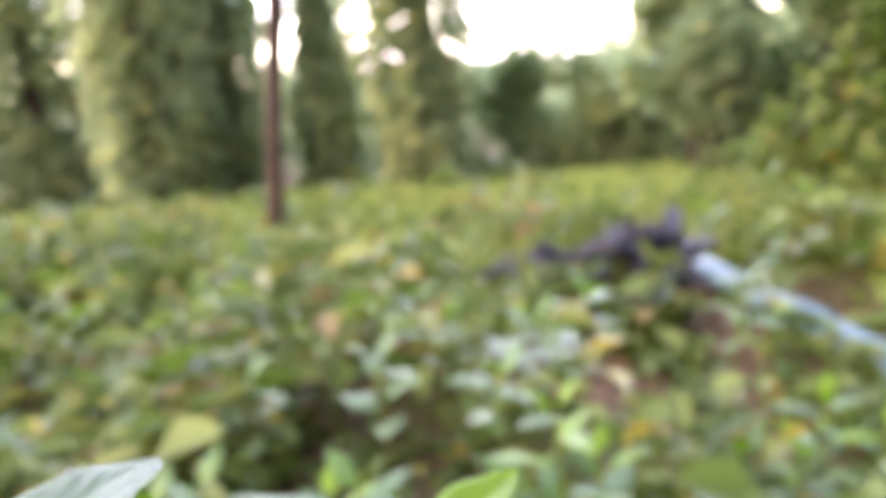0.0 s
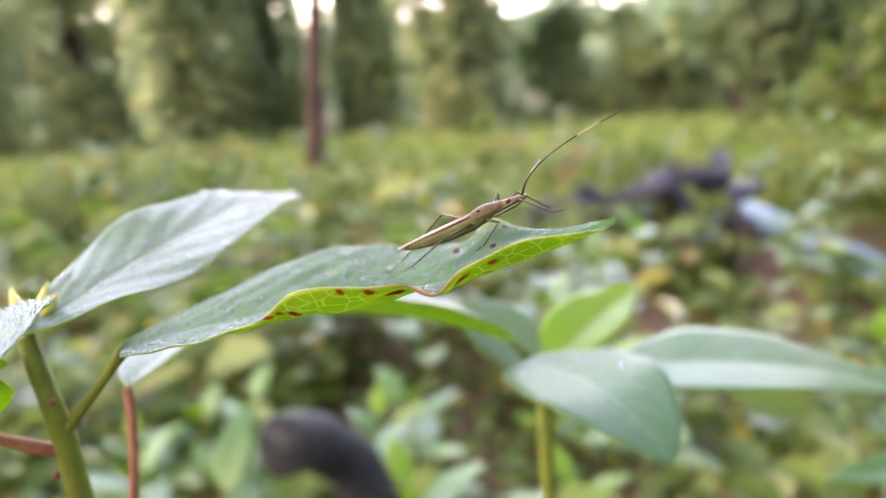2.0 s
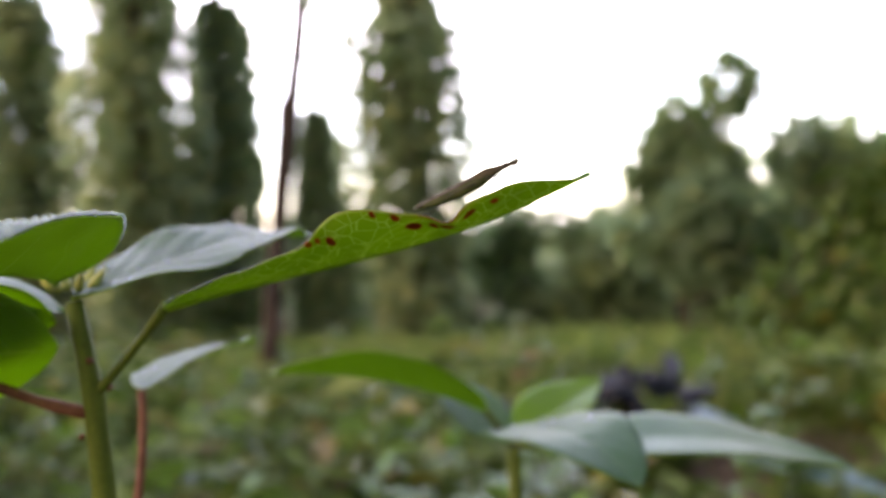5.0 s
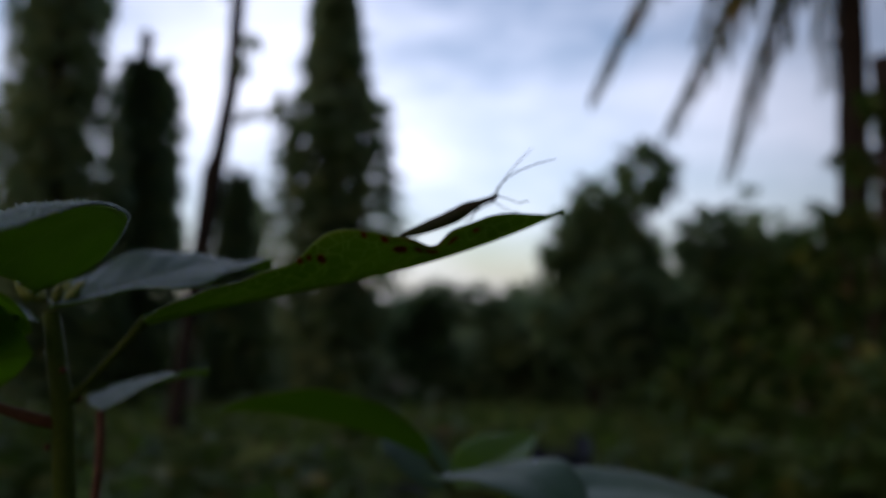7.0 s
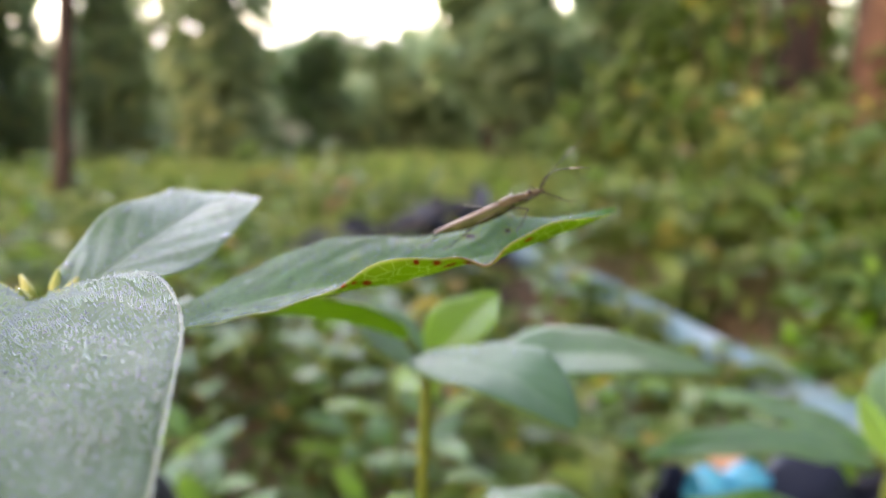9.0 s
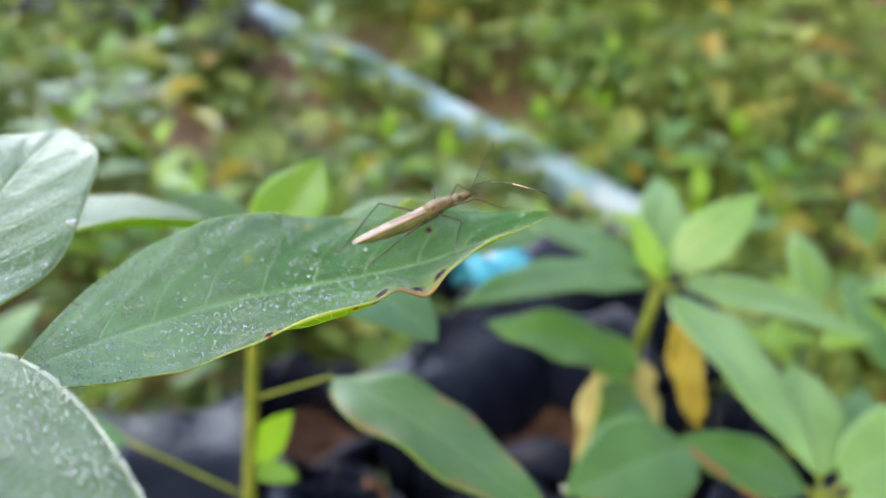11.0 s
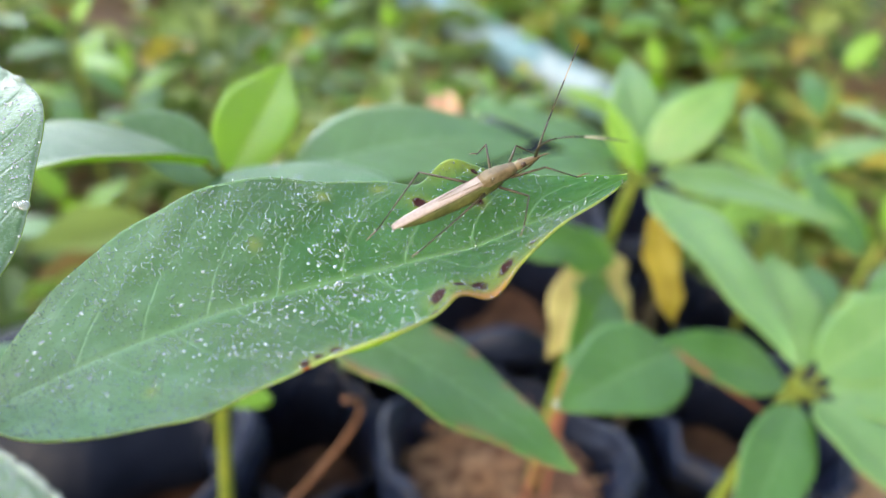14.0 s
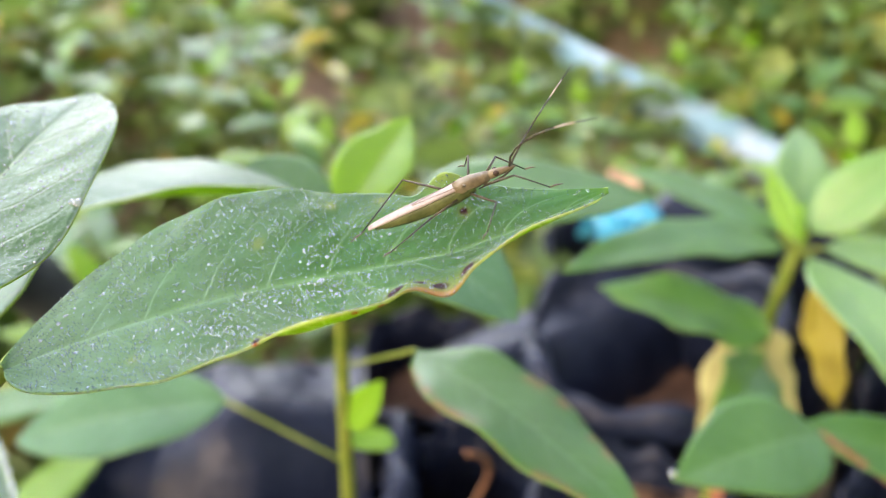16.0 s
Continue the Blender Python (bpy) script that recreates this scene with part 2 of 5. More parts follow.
M_TOP_SOFT = blade_material("leaf_top_plain", (0.056, 0.165, 0.038), (0.034, 0.114, 0.025), (0.15, 0.30, 0.11), (0.45, 0.75, 0.06), 0.38, 0.5, 0.32, 0.60, dew=0.10, sheen=0.08, count=8.0, thin=20.0)
M_TOP_BROWNED = blade_material("leaf_top_browned", (0.056, 0.165, 0.038), (0.034, 0.114, 0.025), (0.15, 0.30, 0.11), (0.45, 0.75, 0.06), 0.38, 0.5, 0.32, 0.60, dew=0.10, sheen=0.08, count=8.0, thin=20.0, browned=0.9)
M_TOP_LIGHT = blade_material("leaf_top_light", (0.140, 0.285, 0.088), (0.095, 0.215, 0.062), (0.26, 0.42, 0.15), (0.55, 0.85, 0.06), 0.36, 0.6, 0.34, 0.60, dew=0.12, sheen=0.25, count=8.0, thin=20.0)
M_TOP_YOUNG = blade_material("leaf_young", (0.20, 0.37, 0.042), (0.145, 0.295, 0.033), (0.32, 0.46, 0.10), (0.6, 0.9, 0.05), 0.40, 0.5, 0.5, 0.35, sheen=0.1, count=7.0)
M_UNDER_SOFT = blade_material("leaf_underside_plain", (0.19, 0.37, 0.05), (0.14, 0.30, 0.04), (0.42, 0.54, 0.20), (0.65, 0.9, 0.05), 0.5, 0.3, 0.65, 0.55, count=8.0)
M_DEAD_YELLOW = blade_material("leaf_yellowed", (0.36, 0.31, 0.055), (0.24, 0.19, 0.035), (0.5, 0.44, 0.14), (0.7, 0.62, 0.08), 0.55, 0.3, 0.35, 0.3, count=7.0)
M_DEAD_PALE = blade_material("leaf_dried", (0.50, 0.48, 0.22), (0.38, 0.34, 0.14), (0.45, 0.36, 0.20), (0.6, 0.55, 0.2), 0.6, 0.3, 0.3, 0.4, count=7.0)
M_DEAD_ORANGE = blade_material("leaf_dead_orange", (0.58, 0.38, 0.24), (0.42, 0.25, 0.14), (0.4, 0.25, 0.15), (0.6, 0.3, 0.1), 0.65, 0.25, 0.2, 0.4, count=6.0)
M_STEM = simple("stem_green", (0.095, 0.140, 0.020), (0.16, 0.19, 0.034), 160.0, 0.6, bump=0.5, dist=0.0004, spec=0.15)
M_STEM_RED = simple("stem_red", (0.18, 0.065, 0.04), (0.30, 0.13, 0.075), 180.0, 0.6, bump=0.4, dist=0.0003, spec=0.15)
M_BUD = simple("bud_yellow_green", (0.28, 0.36, 0.06), (0.50, 0.48, 0.14), 300.0, 0.5, bump=0.3, dist=0.0003)
M_BARK = simple("bark_dark", (0.030, 0.018, 0.013), (0.085, 0.05, 0.035), 14.0, 0.85, bump=0.9, dist=0.02)
M_BARK_RED = simple("bark_reddish", (0.07, 0.032, 0.02), (0.17, 0.08, 0.05), 16.0, 0.8, bump=0.8, dist=0.02)
M_BARK_ORANGE = simple("bark_orange_brown", (0.11, 0.055, 0.032), (0.25, 0.135, 0.08), 12.0, 0.85, bump=0.9, dist=0.02)
M_PLASTIC = simple("plastic_black", (0.003, 0.005, 0.011), (0.011, 0.016, 0.032), 22.0, 0.28, bump=0.6, dist=0.008, spec=0.20)
M_PLASTIC_DUSTY = simple("plastic_black_dusty", (0.004, 0.006, 0.014), (0.026, 0.033, 0.052), 24.0, 0.40, bump=0.4, dist=0.006, spec=0.45)
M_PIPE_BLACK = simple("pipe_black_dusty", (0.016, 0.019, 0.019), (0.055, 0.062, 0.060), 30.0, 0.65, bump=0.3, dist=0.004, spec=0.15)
# the shade inside the pipe mouth is put into this near-black colour
M_BORE_SHADE = simple("pipe_bore_shade", (0.002, 0.002, 0.002), (0.006, 0.005, 0.005), 30.0, 0.9, bump=0.2, dist=0.003, spec=0.05)
M_SOIL = simple("soil_potting", (0.06, 0.028, 0.015), (0.20, 0.10, 0.055), 60.0, 0.95, bump=1.0, dist=0.008)
M_TWIG = simple("twig_dry", (0.085, 0.042, 0.024), (0.17, 0.085, 0.048), 160.0, 0.75, bump=0.5, dist=0.0004, spec=0.15)
M_STRAW = simple("straw_brown", (0.16, 0.085, 0.045), (0.36, 0.22, 0.12), 90.0, 0.85, bump=0.5, dist=0.001)
M_CYAN = simple("plastic_cyan", (0.01, 0.20, 0.36), (0.03, 0.36, 0.52), 40.0, 0.35, bump=0.4, dist=0.003)


def water(name, clear, tone=(0.84, 0.91, 0.89)):
    """Water in beads: clear where it lies thick; in fine mist a whitish colour stands in for glints."""
    m, n, l, bsdf, out = material(name)
    bsdf.inputs["Base Color"].default_value = (*tone, 1)
    bsdf.inputs["Transmission Weight"].default_value = clear
    bsdf.inputs["Roughness"].default_value = 0.05
    bsdf.inputs["IOR"].default_value = 1.50
    bsdf.inputs["Specular IOR Level"].default_value = 0.8
    return m


M_DEW = water("dew_drop", 0.83)
M_MIST = water("dew_mist", 0.68)
M_MIST_SILVER = water("dew_mist_silver", 0.64, (0.74, 0.87, 0.81))
M_MIST_FINE = water("dew_mist_fine", 0.76, (0.56, 0.68, 0.62))


def pipe_material():
    m, n, l, bsdf, out = material("pipe_blue_weathered")
    a = noise_node(n, l, 9.0, 6.0, 0.65)
    b = noise_node(n, l, 45.0, 4.0)
    r = ramp_node(n, l, a.outputs["Fac"], [(0.38, (0.30, 0.37, 0.39)), (0.5, (0.125, 0.245, 0.285)), (0.62, (0.045, 0.17, 0.215))])
    c = mix_node(n, l, math_node(n, l, "MULTIPLY", b.outputs["Fac"], 0.35), r.outputs["Color"], (0.34, 0.41, 0.43))
    l.new(c.outputs[0], bsdf.inputs["Base Color"])
    bsdf.inputs["Specular IOR Level"].default_value = 0.3
    bsdf.inputs["Roughness"].default_value = 0.6
    bump_node(n, l, b.outputs["Fac"], 0.4, 0.004, bsdf)
    return m


def ground_material():
    m, n, l, bsdf, out = material("ground_soil_litter")
    a = noise_node(n, l, 1.3, 6.0, 0.6)
    b = noise_node(n, l, 22.0, 5.0, 0.65)
    c = noise_node(n, l, 130.0, 4.0, 0.6)
    soil = ramp_node(n, l, b.outputs["Fac"], [(0.3, (0.11, 0.056, 0.034)), (0.55, (0.23, 0.135, 0.085)), (0.75, (0.36, 0.24, 0.16))])
    moss = ramp_node(n, l, c.outputs["Fac"], [(0.35, (0.075, 0.088, 0.030)), (0.7, (0.20, 0.195, 0.085))])
    f = ramp_node(n, l, a.outputs["Fac"], [(0.38, (0, 0, 0)), (0.66, (1, 1, 1))])
    x = mix_node(n, l, f.outputs["Color"], soil.outputs["Color"], moss.outputs["Color"])
    l.new(x.outputs[0], bsdf.inputs["Base Color"])
    bsdf.inputs["Roughness"].default_value = 0.95
    h = mix_node(n, l, 0.5, b.outputs["Fac"], c.outputs["Fac"])
    bump_node(n, l, h.outputs[0], 1.0, 0.03, bsdf)
    return m


def bug_material(name, low, high, scale, rough):
    m, n, l, bsdf, out = material(name)
    t = noise_node(n, l, scale, 4.0)
    f = noise_node(n, l, scale * 5, 3.0)
    r = ramp_node(n, l, t.outputs["Fac"], [(0.3, low), (0.7, high)])
    c = mix_node(n, l, 0.3, r.outputs["Color"], f.outputs["Fac"], "OVERLAY")
    l.new(c.outputs[0], bsdf.inputs["Base Color"])
    bsdf.inputs["Roughness"].default_value = rough
    bsdf.inputs["Specular IOR Level"].default_value = 0.2
    bump_node(n, l, f.outputs["Fac"], 0.4, 0.00008, bsdf)
    return m


def wing_material():
    """Folded leathery wings: grey tan with darker streaks that run along them."""
    m, n, l, bsdf, out = material("wing_tan")
    co = n.new("ShaderNodeTexCoord")
    mp = n.new("ShaderNodeMapping")
    mp.inputs["Scale"].default_value = (220.0, 1900.0, 900.0)
    l.new(co.outputs["Object"], mp.inputs["Vector"])
    t = n.new("ShaderNodeTexNoise")
    t.inputs["Scale"].default_value = 1.0
    t.inputs["Detail"].default_value = 5.0
    l.new(mp.outputs["Vector"], t.inputs["Vector"])
    f = noise_node(n, l, 5000.0, 3.0)
    r = ramp_node(n, l, t.outputs["Fac"], [(0.26, (0.115, 0.090, 0.074)), (0.46, (0.200, 0.160, 0.134)), (0.72, (0.300, 0.245, 0.210))])
    c = mix_node(n, l, 0.35, r.outputs["Color"], f.outputs["Fac"], "OVERLAY")
    l.new(c.outputs[0], bsdf.inputs["Base Color"])
    bsdf.inputs["Roughness"].default_value = 0.5
    bsdf.inputs["Specular IOR Level"].default_value = 0.15
    bump_node(n, l, t.outputs["Fac"], 0.5, 0.0001, bsdf)
    return m


M_PIPE = pipe_material()
M_GROUND = ground_material()
M_WING = wing_material()
M_BODY = bug_material("belly_olive", (0.036, 0.044, 0.013), (0.085, 0.090, 0.030), 500.0, 0.45)
M_SHIELD = bug_material("shield_brown", (0.065, 0.048, 0.024), (0.155, 0.120, 0.068), 700.0, 0.5)
M_EYE = bug_material("eye_dark", (0.02, 0.012, 0.01), (0.05, 0.03, 0.02), 900.0, 0.15)
M_LEG = bug_material("leg_brown", (0.022, 0.019, 0.010), (0.062, 0.052, 0.028), 900.0, 0.4)
M_ANT_DARK = bug_material("antenna_dark", (0.014, 0.011, 0.009), (0.035, 0.028, 0.022), 900.0, 0.45)
M_ANT_PALE = bug_material("antenna_pale", (0.24, 0.20, 0.14), (0.36, 0.31, 0.23), 900.0, 0.45)
F_WEED = foliage("weed_leaves", [(0.0, (0.046, 0.096, 0.014)), (0.25, (0.090, 0.165, 0.024)), (0.55, (0.150, 0.235, 0.042)), (0.80, (0.220, 0.305, 0.075)), (0.91, (0.300, 0.350, 0.105)), (0.945, (0.400, 0.350, 0.050)), (1.0, (0.170, 0.105, 0.045))], 0.46, 0.44, 0.40, 6.0)
F_GRASS = foliage("grass_blades", [(0.0, (0.15, 0.28, 0.045)), (0.5, (0.25, 0.36, 0.08)), (1.0, (0.40, 0.41, 0.13))], 0.5, 0.45, 0.4, 4.0)
# vine and bush tones lifted pale and greyish: haze put into the colour
F_VINE = foliage("vine_leaves_hazed", [(0.0, (0.27, 0.38, 0.23)), (0.55, (0.40, 0.52, 0.29)), (0.85, (0.55, 0.62, 0.32)), (1.0, (0.68, 0.68, 0.30))], 0.4, 0.78, 0.5, 2.0, 0.45)
F_BUSH = foliage("bush_leaves_hazed", [(0.0, (0.21, 0.32, 0.17)), (0.7, (0.35, 0.48, 0.24)), (1.0, (0.54, 0.58, 0.25))], 0.4, 0.76, 0.45, 2.0, 0.35)
F_PALM = foliage("palm_leaflets", [(0.0, (0.14, 0.18, 0.04)), (0.6, (0.34, 0.28, 0.07)), (1.0, (0.55, 0.32, 0.10))], 0.45, 0.45, 0.4, 2.0)


# ---------------------------------------------------------------- mesh helpers
def link(name, verts, faces, mats, parent=None, label="", slots=None, smooth=True, uvs=None):
    me = bpy.data.meshes.new(name)
    me.from_pydata([tuple(map(float, v)) for v in verts], [], faces)
    for m in mats if isinstance(mats, (list, tuple)) else [mats]:
        me.materials.append(m)
    if slots is not None:
        me.polygons.foreach_set("material_index", slots)
    if smooth:
        me.polygons.foreach_set("use_smooth", [True] * len(me.polygons))
    if uvs is not None:
        lay = me.uv_layers.new(name="UVMap")
        idx = np.empty(len(me.loops), dtype=np.int32)
        me.loops.foreach_get("vertex_index", idx)
        lay.data.foreach_set("uv", np.asarray(uvs, dtype=np.float32)[idx].ravel())
    me.update()
    ob = new(name, me)
    if parent is not None:
        ob.parent = parent
        ob.matrix_parent_inverse = parent.matrix_basis.inverted() if parent.parent is None else Matrix()
    return tagged(ob, label)


def tube(points, radii, sides=8, caps=True):
    """A round rod along points."""
    pts = [Vector(p) for p in points]
    verts, faces = [], []
    ref = Vector((0.31, 0.17, 0.93))
    for i, p in enumerate(pts):
        d = (pts[min(i + 1, len(pts) - 1)] - pts[max(i - 1, 0)]).normalized()
        a = d.cross(ref)
        if a.length < 0.05:
            a = d.cross(Vector((1, 0, 0)))
        a.normalize()
        b = d.cross(a)
        r = radii[i] if isinstance(radii, (list, tuple)) else radii
        for k in range(sides):
            t = 2 * math.pi * k / sides
            verts.append(p + a * (r * math.cos(t)) + b * (r * math.sin(t)))
    for i in range(len(pts) - 1):
        for k in range(sides):
            j = (k + 1) % sides
            faces.append((i * sides + k, i * sides + j, (i + 1) * sides + j, (i + 1) * sides + k))
    if caps:
        faces.append(tuple(range(sides - 1, -1, -1)))
        faces.append(tuple(range((len(pts) - 1) * sides, len(pts) * sides)))
    return verts, faces


def joined(parts):
    verts, faces = [], []
    for v, f in parts:
        k = len(verts)
        verts += list(v)
        faces += [tuple(i + k for i in q) for q in f]
    return verts, faces


def bend(a, b, sag, n=9, side=(0, 0, 0)):
    """Points from a to b, bowed by sag metres (up is positive)."""
    a, b, s = Vector(a), Vector(b), Vector(side)
    return [a.lerp(b, t) + (Vector((0, 0, sag)) + s) * (4 * t * (1 - t)) for t in (i / (n - 1) for i in range(n))]


def frame_of(base, tip, up):
    x = (Vector(tip) - Vector(base)).normalized()
    z = Vector(up)
    z = (z - x * z.dot(x)).normalized()
    y = z.cross(x)
    m = Matrix((x, y, z)).transposed().to_4x4()
    return Matrix.Translation(base) @ m


def beta(s, a=0.7, b=1.05):
    p = a / (a + b)
    return (s / p) ** a * ((1 - s) / (1 - p)) ** b if 0 < s < 1 else 0.0


def sheet(fn, nu, nv, thick):
    """A thin solid sheet: fn(s, v) gives a point for s 0..1 and v -1..1; upper side, lower side and rim."""
    top, uvs = [], []
    for i in range(nu + 1):
        for j in range(nv + 1):
            s, v = i / nu, -1 + 2 * j / nv
            top.append(Vector(fn(s, v)))
            uvs.append((s, (v + 1) / 2))
    w = nv + 1
    nor = []
    for i in range(nu + 1):
        for j in range(w):
            a = top[min(i + 1, nu) * w + j] - top[max(i - 1, 0) * w + j]
            b = top[i * w + min(j + 1, nv)] - top[i * w + max(j - 1, 0)]
            c = a.cross(b)
            nor.append(c.normalized() if c.length > 1e-14 else Vector((0, 0, 1)))
    n = len(top)
    verts = top + [p - q * thick for p, q in zip(top, nor)]
    faces, slots = [], []
    for i in range(nu):
        for j in range(nv):
            a, b, c, d = i * w + j, (i + 1) * w + j, (i + 1) * w + j + 1, i * w + j + 1
            faces.append((a, b, c, d)), slots.append(0)
            faces.append((n + d, n + c, n + b, n + a)), slots.append(1)
        for j in (0, nv):
            a, b = i * w + j, (i + 1) * w + j
            faces.append((a, n + a, n + b, b) if j == 0 else (b, n + b, n + a, a)), slots.append(1)
    return verts, faces, slots, uvs + uvs


def blade(name, base, tip, width, up, parent, mats, label="", fold=18, droop=0.0, wave=0.0, roll_tip=0.0, a=0.7, b=1.05, nu=28, nv=12, thick=0.00025, seed=0, left=1.0, right=1.0, quilt=0.0):
    """One leaf from base to tip. up: the way its upper side faces; fold: degrees by which each half rises; droop: the arch of its
    midrib, as a share of its length (positive: hangs at the tip)."""
    L = (Vector(tip) - Vector(base)).length
    rise = math.tan(radians(fold))
    rnd = random.Random(seed + 17)
    p1, p2, p3 = (rnd.uniform(0, 6.28) for _ in range(3))

    def fn(s, v):
        h = width * 0.5 * beta(s, a, b) * (right if v < 0 else left)
        y = h * v
        z = abs(y) * rise * (1 - 0.35 * abs(v)) + droop * L * 4 * s * (1 - s)
        z += wave * L * abs(v) ** 1.5 * (math.sin(9 * s + p1 + (2 if v > 0 else 0)) + 0.5 * math.sin(21 * s + p2))
        y += wave * L * 0.6 * abs(v) * math.sin(15 * s + p3) * (1 if v > 0 else -1) * (4 * s * (1 - s))
        z += quilt * L * math.sin(2 * math.pi * (6.5 * s - 2.0 * abs(v))) * min(1.0, 3 * abs(v)) * min(1.0, 5 * (1 - abs(v)))
        z -= roll_tip * L * max(0.0, s - 0.6) ** 2 * 6
        return (s * L, y, z)
    v, f, sl, uv = sheet(fn, nu, nv, thick)
    m = frame_of(base, tip, up)
    return link(name, [m @ p for p in v], f, mats, parent, label, sl, True, uv)


def thing(name, at, label, category, group="", kind=""):
    e = new(name)
    e.location = at
    e.empty_display_size = 0.02
    return tagged(e, label, category, group, kind)


# ---------------------------------------------------------------- ground
def ground_height(x, y):
    d = math.hypot(x, y)
    k = min(1.0, max(0.0, (d - 1.0) / 3.0))
    bank = 0.55 * min(1.0, max(0.0, (x - 1.6) / 3.0)) ** 1.5
    u = min(1.0, max(0.0, (y - 2.6) / 5.0))
    fall = -0.40 * u * u * (3 - 2 * u)
    return k * (0.05 * math.sin(0.9 * x + 0.4) * math.cos(0.7 * y) + 0.03 * math.sin(2.3 * x + 1.7 * y)) + bank + fall


def build_ground():
    rings = [0.0, 0.15, 0.3, 0.5, 0.75, 1.0, 1.4, 1.9, 2.5, 3.2, 4, 5, 6.5, 8.5, 11, 15, 21, 30, 45, 80, 160, 400, 1200]
    sides = 72
    verts, faces = [(0, 0, 0)], []
    for r in rings[1:]:
        for k in range(sides):
            a = 2 * math.pi * k / sides
            x, y = r * math.cos(a), r * math.sin(a)
            verts.append((x, y, ground_height(x, y) if r < 30 else ground_height(30 * math.cos(a), 30 * math.sin(a))))
    for k in range(sides):
        faces.append((0, 1 + k, 1 + (k + 1) % sides))
    for i in range(len(rings) - 2):
        for k in range(sides):
            j = (k + 1) % sides
            a, b = 1 + i * sides, 1 + (i + 1) * sides
            faces.append((a + k, b + k, b + j, a + j))
    return tagged(link("ground", verts, faces, M_GROUND), "brown earth with leaf litter and moss", "ground", kind="structure")


build_ground()


# ---------------------------------------------------------------- the shrub with the insect
BASE, TIP, FACE = Vector((-0.037, 0.1125, 0.6002)), Vector((0.0186, 0.1015, 0.6143)), Vector((-0.238, 0.0155, 0.971))
LEAF_M = frame_of(BASE, TIP, FACE)
LEAF_L = (TIP - BASE).length


def gauss(x, c, w):
    return math.exp(-((x - c) / w) ** 2)


def main_leaf_point(s, v):
    """The insect's leaf in its own space: a trough along the midrib, the near margin curled up, a torn lobe on the far one."""
    mid_y = 0.0024 * max(0.0, math.sin(math.pi * min(s / 0.74, 1.0)))
    mid_z = -0.0018 * math.sin(math.pi * s ** 1.7)
    b = beta(s)
    if v >= 0:
        half = 0.0152 * b * (1 + 0.05 * math.sin(17 * s)) - 0.0016 * gauss(s, 0.70, 0.03)
        edge = 0.0004 + 0.0010 * math.sin(6.5 * s + 0.4) - 0.0006 * math.sin(14 * s) - 0.0008 * gauss(s, 0.87, 0.08)
        z = mid_z + (edge - mid_z) * v ** 1.15 + 0.0007 * math.sin(math.pi * v) * b
        z += 0.0020 * gauss(s, 0.765, 0.035) * max(0.0, v - 0.25) ** 1.2
        y = mid_y + half * v
    else:
        t = -v
        g = gauss(s, 0.535, 0.080)
        half = 0.0116 * b * (1 + 0.03 * math.sin(23 * s + 1) + 0.36 * g) + 0.0006 * gauss(s, 0.18, 0.12) - 0.0010 * gauss(s, 0.665, 0.03) - 0.0009 * gauss(s, 0.81, 0.08)
        edge = 0.0021 * gauss(s, 0.48, 0.19) + 0.0005 * math.sin(11 * s) - 0.0017 * gauss(s, 0.715, 0.032) + 0.0014 * gauss(s, 0.87, 0.09) + 0.0005 * gauss(s, 0.25, 0.15)
        z = mid_z + (edge - mid_z) * t ** 1.5 + 0.0023 * g * t ** 4
        y = mid_y - half * (t - 0.15 * g * t ** 4)
    quilt = 0.00012 * math.sin(2 * math.pi * (8 * s - 2.6 * abs(v) ** 0.85)) * min(1.0, abs(v) * 3) * min(1.0, b)
    return Vector((s * LEAF_L, y, z + quilt))


SPOTS = [(0.640, -0.72, 1.2), (0.678, -0.70, 0.8), (0.706, -0.74, 1.1), (0.752, -0.76, 1.15), (0.805, -0.76, 0.75), (0.48, -0.80, 0.8), (0.455, -0.90, 0.6), (0.435, -0.95, 0.7), (0.62, -0.93, 0.6), (0.585, -0.95, 0.5),
         (0.690, 0.68, 0.9), (0.700, 0.60, 0.6), (0.775, 0.45, 0.6), (0.79, 0.86, 0.5)]


def blemish(s, v):
    brown = min(1.0, max(0.0, 5.0 * (max(gauss(s, a, 0.0140 * k) * gauss(v, b, 0.105 * k) for a, b, k in SPOTS) - 0.42)))
    halo = sum(gauss(s, a, 0.018 * k) * gauss(v, b, 0.12 * k) for a, b, k in SPOTS) * 0.3
    rim = (0.30 + 0.30 * math.sin(37 * s) * math.sin(11 * s + 1)) * gauss(v, -1.02, 0.10) * min(1.0, max(0.0, (s - 0.40) / 0.1)) * min(1.0, max(0.0, (0.98 - s) / 0.08)) * 0.9
    lobe = gauss(s, 0.76, 0.04) * max(0.0, v - 0.75) * 1.3
    fleck = sum(gauss(s, a, 0.010) * gauss(v, b, 0.05) for a, b in ((0.42, 0.38), (0.55, 0.77), (0.23, -0.62), (0.64, 0.87))) * 0.28
    tan = 1.1 * gauss(v, -1.0, 0.10) * gauss(s, 0.70, 0.055)
    return brown, halo + rim + lobe + fleck, tan


